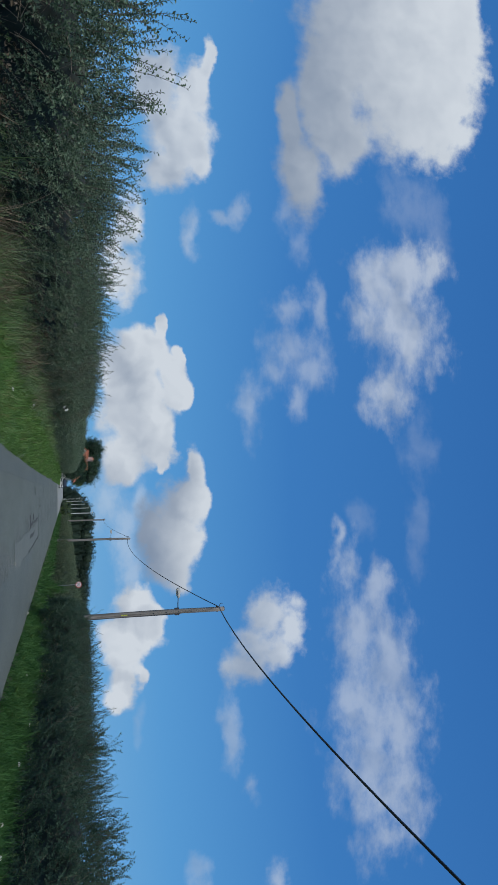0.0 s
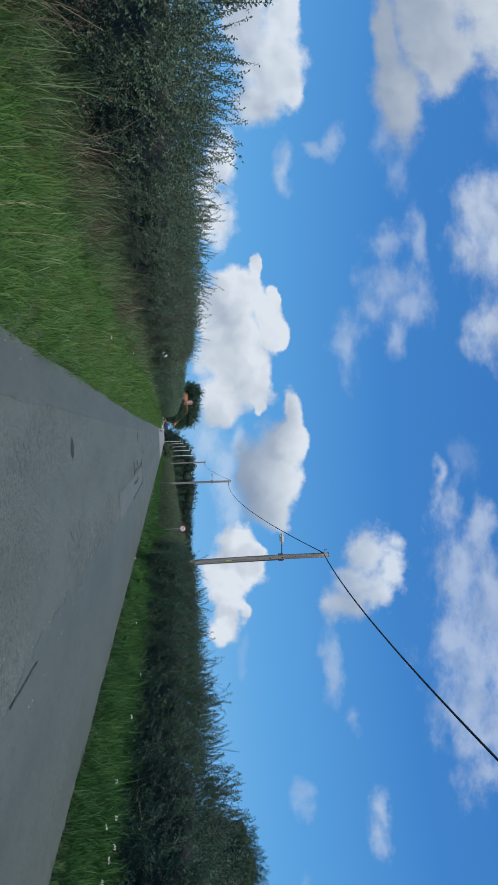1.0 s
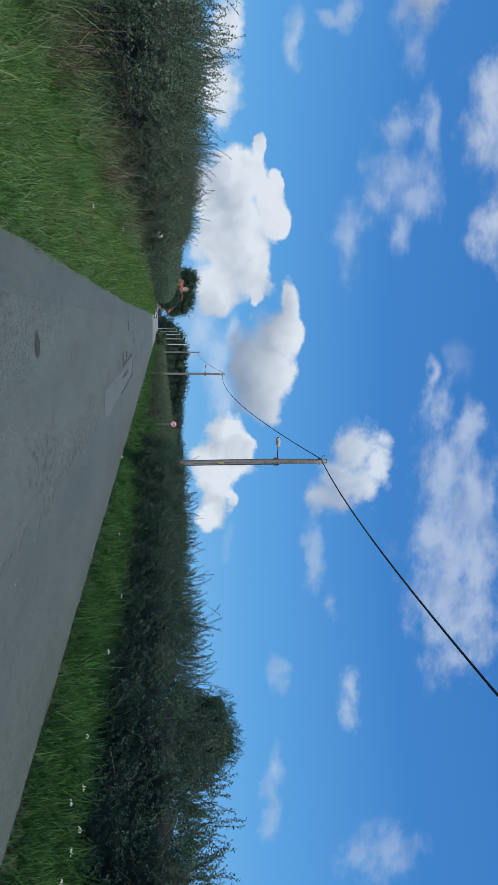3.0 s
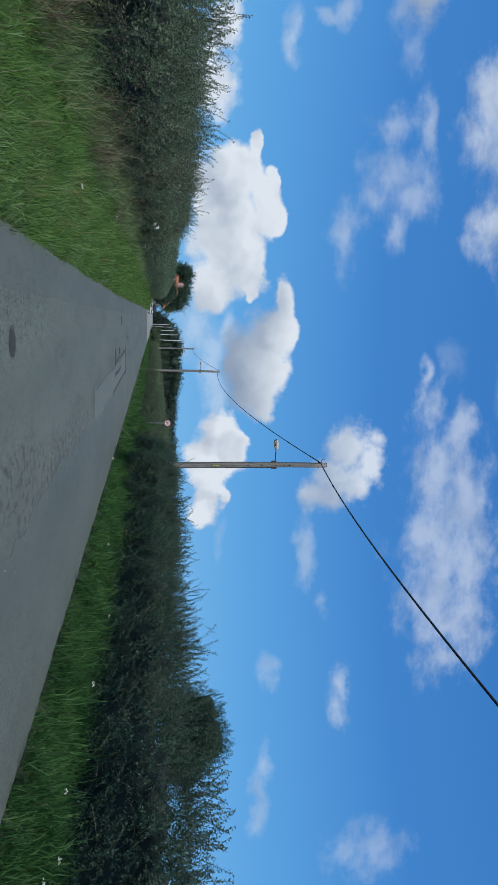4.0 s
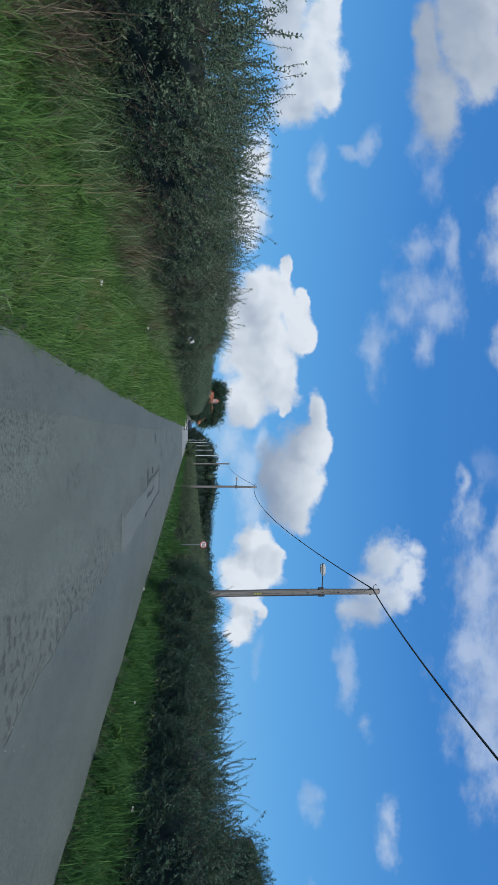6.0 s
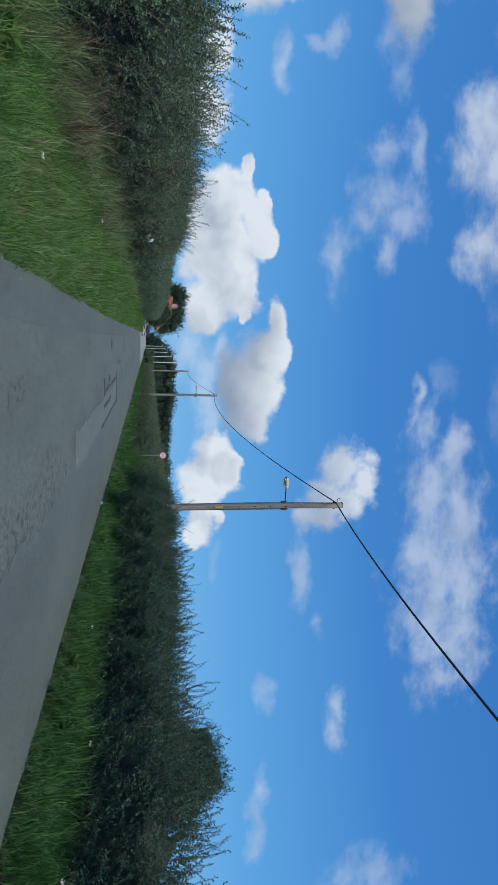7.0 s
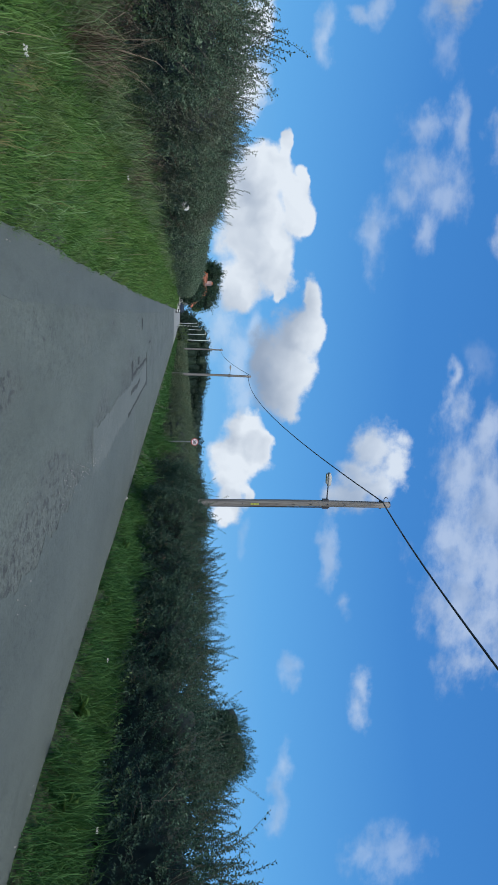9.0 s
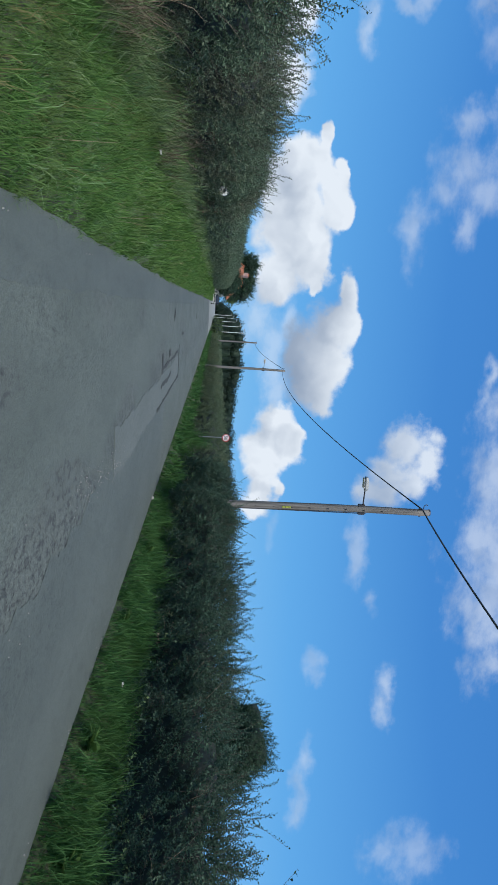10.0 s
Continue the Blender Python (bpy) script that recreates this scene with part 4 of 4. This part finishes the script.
# ---- trees ----
def tree(label, x, y, height, radius, leaf, seed, leaf_size=0.3, count=2600, trunk_r=0.22, squash=0.8, name="tree", dense=1.0):
    """Tapered trunk, limbs, and a crown of many leaves in uneven clumps."""
    g = np.random.default_rng(seed)
    t = thing(name, label, "tree", m=pose(x, y, 0.0))
    fork = height * 0.34
    bm = tube([(0, 0, -0.2), (0.05, 0, fork * 0.5), (-0.04, 0.05, fork), (0.02, 0, height * 0.75)], [trunk_r * 1.3, trunk_r, trunk_r * 0.85, trunk_r * 0.25], 10)
    part("trunk", bm, M_BARK, t, smooth=True)
    mid = height - radius * squash
    centres, sizes = [], []
    for k in range(26):
        d = g.normal(size=3)
        d /= np.linalg.norm(d)
        q = np.array([0, 0, mid]) + d * np.array([radius, radius, radius * squash]) * g.uniform(0.35, 0.78)
        centres.append(q)
        sizes.append(radius * g.uniform(0.3, 0.5))
    for k in range(7):
        c = centres[k]
        part("limb", tube([(0, 0, fork * g.uniform(0.75, 1.2)), tuple(c * np.array([0.5, 0.5, 0.8])), tuple(c)], [trunk_r * 0.45, trunk_r * 0.3, 0.03], 6), M_BARK, t)
    centres, sizes = np.array(centres), np.array(sizes)
    # solid lumps added to fill the crown, inner shade in their dark colour
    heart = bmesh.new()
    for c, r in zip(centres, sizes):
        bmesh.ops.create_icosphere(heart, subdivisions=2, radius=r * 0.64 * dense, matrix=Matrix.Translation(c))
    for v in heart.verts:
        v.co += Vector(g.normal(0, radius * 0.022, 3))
    part("crown_heart", heart, M_CROWN_SHADE, t, "solid crown filling, inner shade painted dark", smooth=True, kind="stuff")
    pick = g.integers(0, len(centres), count)
    d = g.normal(size=(count, 3))
    d /= np.linalg.norm(d, axis=1, keepdims=True)
    p = centres[pick] + d * (sizes[pick] * g.random(count) ** 0.35)[:, None]
    templates = [tw[0] for tw in COARSE]
    me = mesh_from("crown", *stamp(templates, p, d + np.array([0, 0, 0.3]), np.full(count, leaf_size / 0.12) * g.uniform(0.6, 1.3, count)), leaf)
    part("crown", me, None, t, "dense leafy crown")
    return t


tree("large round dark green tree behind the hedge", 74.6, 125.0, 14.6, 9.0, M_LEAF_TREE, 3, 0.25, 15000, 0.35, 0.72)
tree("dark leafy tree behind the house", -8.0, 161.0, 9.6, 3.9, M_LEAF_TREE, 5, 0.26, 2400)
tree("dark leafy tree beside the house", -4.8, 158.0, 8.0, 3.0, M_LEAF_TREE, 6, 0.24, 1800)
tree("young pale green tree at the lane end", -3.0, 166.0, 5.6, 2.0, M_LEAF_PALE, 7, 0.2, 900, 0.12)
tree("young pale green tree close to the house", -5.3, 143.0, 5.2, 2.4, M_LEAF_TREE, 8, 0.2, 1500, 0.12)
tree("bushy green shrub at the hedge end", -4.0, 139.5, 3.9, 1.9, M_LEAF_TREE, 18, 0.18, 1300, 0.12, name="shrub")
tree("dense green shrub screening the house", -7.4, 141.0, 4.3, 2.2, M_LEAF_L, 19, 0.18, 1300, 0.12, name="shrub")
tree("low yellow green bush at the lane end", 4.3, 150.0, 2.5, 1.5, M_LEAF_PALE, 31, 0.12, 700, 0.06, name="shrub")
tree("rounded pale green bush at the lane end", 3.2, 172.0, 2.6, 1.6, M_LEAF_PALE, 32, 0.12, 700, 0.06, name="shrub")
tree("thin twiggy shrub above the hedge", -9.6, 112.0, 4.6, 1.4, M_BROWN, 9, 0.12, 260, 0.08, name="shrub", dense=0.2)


def woodland():
    """The dark far wood as a mass of overlapping crowns."""
    g = np.random.default_rng(21)
    p, d, s = [], [], []
    for k in range(170):
        y = g.uniform(345, 400) if k < 120 else 345.0
        x = g.uniform(1, 120) if k < 120 else -1 + 1.7 * (k - 120)
        h = np.interp(x, [-1, 3, 8, 14, 20, 24, 30, 36, 60, 120], [5, 9.5, 13, 14.2, 12.8, 14.6, 14.6, 11.8, 11.6, 13]) * g.uniform(0.9, 1.03)
        r = g.uniform(2.4, 4.4)
        n = 64
        v = g.normal(size=(n, 3))
        v /= np.linalg.norm(v, axis=1, keepdims=True)
        q = np.array([x, y, h - r * 0.9]) + v * np.array([r, r, r * 0.9]) * g.random((n, 1)) ** 0.2
        q[: n // 2, 2] = g.uniform(0.3, h - r * 0.6, n // 2)
        p.append(q)
        d.append(v + np.array([0, 0, 0.2]))
        s.append(g.uniform(3.6, 6.2, n))
    # solid dark masses behind the leaves
    bm = bmesh.new()
    for q in p[::2]:
        c, r = q[len(q) // 2:].mean(0), float(np.ptp(q[len(q) // 2:, 0])) / 2
        bmesh.ops.create_icosphere(bm, subdivisions=2, radius=r * 0.9, matrix=Matrix.Translation((c[0], c[1], c[2])))
        bmesh.ops.create_icosphere(bm, subdivisions=1, radius=1.0, matrix=Matrix.Translation((c[0], c[1], c[2] / 2)) @ Matrix.Diagonal((r, r, c[2] / 2 + 0.5, 1)))
    me = bpy.data.meshes.new("woodland_heart")
    bm.to_mesh(me)
    bm.free()
    me.materials.append(M_LEAF_WOOD)
    tagged(new("woodland", me), "dark massed crowns within the far wood", "woodland", kind="stuff")
    return tagged(new("woodland", mesh_from("woodland", *stamp([tw[0] for tw in COARSE], np.concatenate(p), np.concatenate(d), np.concatenate(s)), M_LEAF_WOOD)), "dark green wood at the far end of lane", "woodland", kind="stuff")


woodland()


# ---- house ----
def house(m):
    h = thing("house", "house with orange tiled roof half hidden by hedge", "house", m=m)
    w, l, eave, ridge = 5.4, 7.0, 3.0, 5.5
    bm = box(-w / 2, w / 2, 0, l, -0.2, eave)
    part("wall", bm, M_RENDER, h, "cream rendered wall")
    for side in (-1, 1):
        bm = bmesh.new()
        o = 0.35
        a = [(side * (w / 2 + o), -o, eave - 0.25), (side * (w / 2 + o), l + o, eave - 0.25), (0, l + o, ridge), (0, -o, ridge)]
        top = [bm.verts.new(v) for v in a]
        low = [bm.verts.new((v[0], v[1], v[2] - 0.14)) for v in a]
        bm.faces.new(top)
        bm.faces.new(low[::-1])
        for k in range(4):
            bm.faces.new((top[k], low[k], low[(k + 1) % 4], top[(k + 1) % 4]))
        slope = part("roof_slope", bm, M_ROOF, h, "orange clay tiles")
        for k in range(14):
            f = (k + 0.5) / 14
            x, z = side * (w / 2 + o) * (1 - f), (eave - 0.25) + (ridge - eave + 0.25) * f
            part("tile_course", box(x - 0.02, x + 0.02, -o - 0.01, l + o + 0.01, z - 0.01, z + 0.045), M_ROOF, slope)
    for y in (0.0, l):
        gable = bmesh.new()
        gable.faces.new([gable.verts.new(v) for v in ((-w / 2, y, eave), (w / 2, y, eave), (0, y, ridge - 0.1))])
        part("gable", gable, M_RENDER, h)
    part("ridge_cap", tube([(0, -0.4, ridge), (0, l + 0.4, ridge)], 0.12, 8), M_ROOF, h)
    stack = part("chimney", box(-0.3, 0.3, 2.7, 3.4, ridge - 0.6, ridge + 0.85, 0.03), M_CHIMNEY, h, "pinkish brick chimney stack")
    part("chimney_cap", box(-0.37, 0.37, 2.63, 3.47, ridge + 0.85, ridge + 0.95, 0.02), M_CHIMNEY, stack)
    for x in (-0.14, 0.14):
        part("chimney_pot", tube([(x, 3.05, ridge + 0.93), (x, 3.05, ridge + 1.25)], [0.13, 0.10], 10), M_ROOF, stack)
    for x in (-1.4, 1.4):
        win = part("window", box(x - 0.55, x + 0.55, -0.03, 0.05, 1.1, 2.3), M_GLASS, h, "dark glazed window")
        for a, b, c, d in ((-0.6, 0.6, 2.28, 2.36), (-0.6, 0.6, 1.04, 1.12), (-0.6, -0.53, 1.04, 2.36), (0.53, 0.6, 1.04, 2.36), (-0.03, 0.03, 1.1, 2.3)):
            part("window_frame", box(x + a, x + b, -0.06, 0.0, c, d), M_WHITE, win)
    up = part("gable_window", box(-0.4, 0.4, -0.03, 0.04, 3.7, 4.5), M_GLASS, h)
    for a, b, c, d in ((-0.46, 0.46, 4.46, 4.55), (-0.46, 0.46, 3.64, 3.72), (-0.46, -0.38, 3.64, 4.55), (0.38, 0.46, 3.64, 4.55), (-0.03, 0.03, 3.7, 4.5)):
        part("window_frame", box(a, b, -0.06, 0.0, c, d), M_WHITE, up)
    return h


house(pose(-8.2, 147.0, 0.15, 0, 0, -28))

mast = thing("mast", "thin grey mast rising above the hedge", "mast", m=pose(-12.0, 112.0, 0.1))
part("pole", tube([(0, 0, 0), (0, 0, 5.1)], [0.06, 0.045], 8), M_STEEL, mast)
part("crossbar", tube([(-0.25, 0, 4.9), (0.25, 0, 4.9)], 0.02, 6), M_STEEL, mast)


# ---- parked car ----
def car(m):
    c = thing("car", "dark car parked at the end of lane", "car", m=m)
    prof = [(-2.0, 0.35), (-2.05, 0.75), (-1.85, 0.95), (-0.95, 1.05), (-0.35, 1.48), (0.9, 1.52), (1.75, 1.1), (2.0, 0.95), (2.05, 0.4)]
    bm = bmesh.new()
    rows = []
    for x, inset in ((-0.85, 0), (0.85, 0)):
        rows.append([bm.verts.new(((x if z < 1.1 else x * 0.8), y, z)) for y, z in prof])
    for k in range(len(prof) - 1):
        bm.faces.new((rows[0][k], rows[0][k + 1], rows[1][k + 1], rows[1][k]))
    bm.faces.new(rows[0][::-1])
    bm.faces.new(rows[1])
    bm.faces.new((rows[0][0], rows[1][0], rows[1][-1], rows[0][-1]))
    bmesh.ops.bevel(bm, geom=bm.edges[:], offset=0.05, segments=2, affect="EDGES")
    body = part("body", bm, M_CARBODY, c)
    glass = bmesh.new()
    glass.faces.new([glass.verts.new(v) for v in ((-0.66, -0.95, 1.09), (0.66, -0.95, 1.09), (0.58, -0.40, 1.48), (-0.58, -0.40, 1.48))])
    part("windscreen", glass, M_GLASS, body)
    for s in (-1, 1):
        lamp = box(s * 0.62 - 0.16, s * 0.62 + 0.16, -2.08, -1.98, 0.66, 0.84, 0.03)
        part("headlight", lamp, M_HEADLAMP, body, "clear headlight")
        part("mirror", box(s * 0.93 - 0.09, s * 0.93 + 0.09, -0.9, -0.8, 1.0, 1.14, 0.03), M_CARBODY, body)
    part("number_plate", box(-0.26, 0.26, -2.1, -2.06, 0.5, 0.61, 0.005), M_WHITE, body, "blank white plate")
    part("grille", box(-0.4, 0.4, -2.09, -2.04, 0.66, 0.8, 0.01), M_STEEL, body, "bright grille")
    part("bumper", box(-0.84, 0.84, -2.1, -2.0, 0.35, 0.47, 0.02), M_WHITE, body, "pale lower bumper")
    for s in (-1, 1):
        for y in (-1.3, 1.3):
            wheel = bmesh.new()
            bmesh.ops.create_cone(wheel, cap_ends=True, segments=20, radius1=0.32, radius2=0.32, depth=0.2, matrix=Matrix.Translation((s * 0.78, y, 0.32)) @ Matrix.Rotation(radians(90), 4, "Y"))
            tyre = part("wheel", wheel, M_TYRE, c)
            rim = bmesh.new()
            bmesh.ops.create_cone(rim, cap_ends=True, segments=16, radius1=0.2, radius2=0.17, depth=0.02, matrix=Matrix.Translation((s * 0.89, y, 0.32)) @ Matrix.Rotation(radians(90), 4, "Y"))
            part("rim", rim, M_STEEL, tyre)
    return c


car(pose(-1.85, 143.0, -0.02))


# ---- small things in the verges ----
def umbel(x, y, height, seed):
    g = np.random.default_rng(seed)
    z0 = float(ground_height(x, y))
    f = thing("wildflower", "white flowering umbel in the grass verge", "flower", group="white wildflowers", m=pose(x, y, z0))
    top = (g.uniform(-0.08, 0.08), g.uniform(-0.08, 0.08), height)
    part("stem", tube([(0, 0, 0), (top[0] * 0.4, top[1] * 0.4, height * 0.6), top], 0.003, 5), M_DOCK, f)
    bm = bmesh.new()
    for k in range(22):
        a, r = g.uniform(0, 6.28), 0.036 * math.sqrt(g.random())
        bmesh.ops.create_icosphere(bm, subdivisions=1, radius=0.005, matrix=Matrix.Translation((top[0] + r * math.cos(a), top[1] + r * math.sin(a), top[2] - 9 * r * r + g.uniform(-0.012, 0.012))))
    part("flower_head", bm, M_PETAL, f)


for k, (x, y, z) in enumerate(((4.9, 8.4, 0.40), (4.98, 8.7, 0.36), (4.86, 9.0, 0.34), (4.95, 9.3, 0.37), (4.9, 10.4, 0.34), (5.0, 12.6, 0.40), (4.88, 8.0, 0.36), (5.05, 15.2, 0.42),
                               (-1.6, 13.0, 0.3), (-2.1, 19.5, 0.34), (4.8, 18.3, 0.35))):
    umbel(x, y, z, 60 + k)


def dock(x, y, size, seed):
    g = np.random.default_rng(seed)
    w = thing("weed", "broad leaved green weed at the lane edge", "weed", group="broad leaved weeds", m=pose(x, y, float(ground_height(x, y)) - 0.02))
    for k in range(9):
        a, tilt = g.uniform(0, 6.28), g.uniform(0.35, 1.1)
        bm = bmesh.new()
        rows = []
        for i in range(6):
            s = i / 5
            r, z = size * s * math.cos(tilt * (1 - 0.3 * s)), size * s * math.sin(tilt) - 0.25 * size * s * s
            wd = size * 0.2 * math.sin(math.pi * (0.08 + 0.9 * s))
            c = Vector((r * math.cos(a), r * math.sin(a), z))
            sd = Vector((-math.sin(a), math.cos(a), 0))
            rows.append([bm.verts.new(c - sd * wd + Vector((0, 0, wd * 0.3))), bm.verts.new(c), bm.verts.new(c + sd * wd + Vector((0, 0, wd * 0.3)))])
        for p, q in zip(rows, rows[1:]):
            for j in range(2):
                bm.faces.new((p[j], p[j + 1], q[j + 1], q[j]))
        part("leaf", bm, M_DOCK, w, smooth=True)


for k, (x, y, s) in enumerate(((4.92, 17.2, 0.26), (5.05, 15.4, 0.3), (4.95, 20.6, 0.26), (5.05, 12.0, 0.3), (4.95, 24.0, 0.28), (-1.2, 6.5, 0.2), (-2.4, 12.5, 0.26))):
    dock(x, y, s, 90 + k)

disc = thing("plastic_disc", "dirty white plastic disc caught in the hedge", "litter", m=pose(-3.1, 28.8, 1.34, 80, 0, 20))
bm = bmesh.new()
bmesh.ops.create_cone(bm, cap_ends=True, segments=24, radius1=0.13, radius2=0.11, depth=0.03)
part("rim", bm, M_DIRTYWHITE, disc)
bm = bmesh.new()
bmesh.ops.create_cone(bm, cap_ends=True, segments=16, radius1=0.05, radius2=0.045, depth=0.04)
part("hub", bm, M_BLACK, disc)


# ---- loose stones on the lane ----
def stones(name, label, spots, size, seed, kind):
    g = np.random.default_rng(seed)
    V, F = [], []
    for x, y in spots:
        r = size * g.uniform(0.5, 1.4)
        z = -0.03 + 0.05 * (1 - ((x - 1.95) / 2.75) ** 2)
        b = len(V)
        ring = [(x + r * math.cos(a) * g.uniform(0.7, 1.1), y + r * math.sin(a) * g.uniform(0.7, 1.1)) for a in np.linspace(0, 2 * math.pi, 7)[:-1]]
        V += [(u, v, z - 0.004) for u, v in ring] + [(x + (u - x) * 0.6, y + (v - y) * 0.6, z + r * 0.7) for u, v in ring] + [(x, y, z + r * 0.85)]
        for k in range(6):
            n = (k + 1) % 6
            F += [(b + k, b + n, b + 6 + n), (b + k, b + 6 + n, b + 6 + k), (b + 6 + k, b + 6 + n, b + 12)]
    return tagged(new(name, mesh_from(name, V, F, M_STONE)), label, "gravel", kind=kind)


M_STONE = plain("pale_chippings", (0.24, 0.24, 0.22), 0.8, grain=40, vary=0.35)
g = np.random.default_rng(33)
along = g.uniform(0, 1, 110)
spots = [(2.02 + 0.35 * (s - 0.5) + g.normal(0, 0.10), 16.6 + 4.2 * s + g.normal(0, 0.2)) for s in along]
spots += [(2.1 + g.normal(0, 0.35), g.uniform(5, 16)) for _ in range(60)]
spots += [(4.6 + g.normal(0, 0.05), g.uniform(8, 34)) for _ in range(90)]
spots += [(-0.66 + g.normal(0, 0.05), g.uniform(6, 30)) for _ in range(40)]
stones("loose_gravel", "loose pale chippings scattered on the asphalt", spots, 0.007, 34, "stuff")
stones("stone", "pale stone lying at the asphalt edge", [(4.63, 27.2)], 0.07, 35, "")
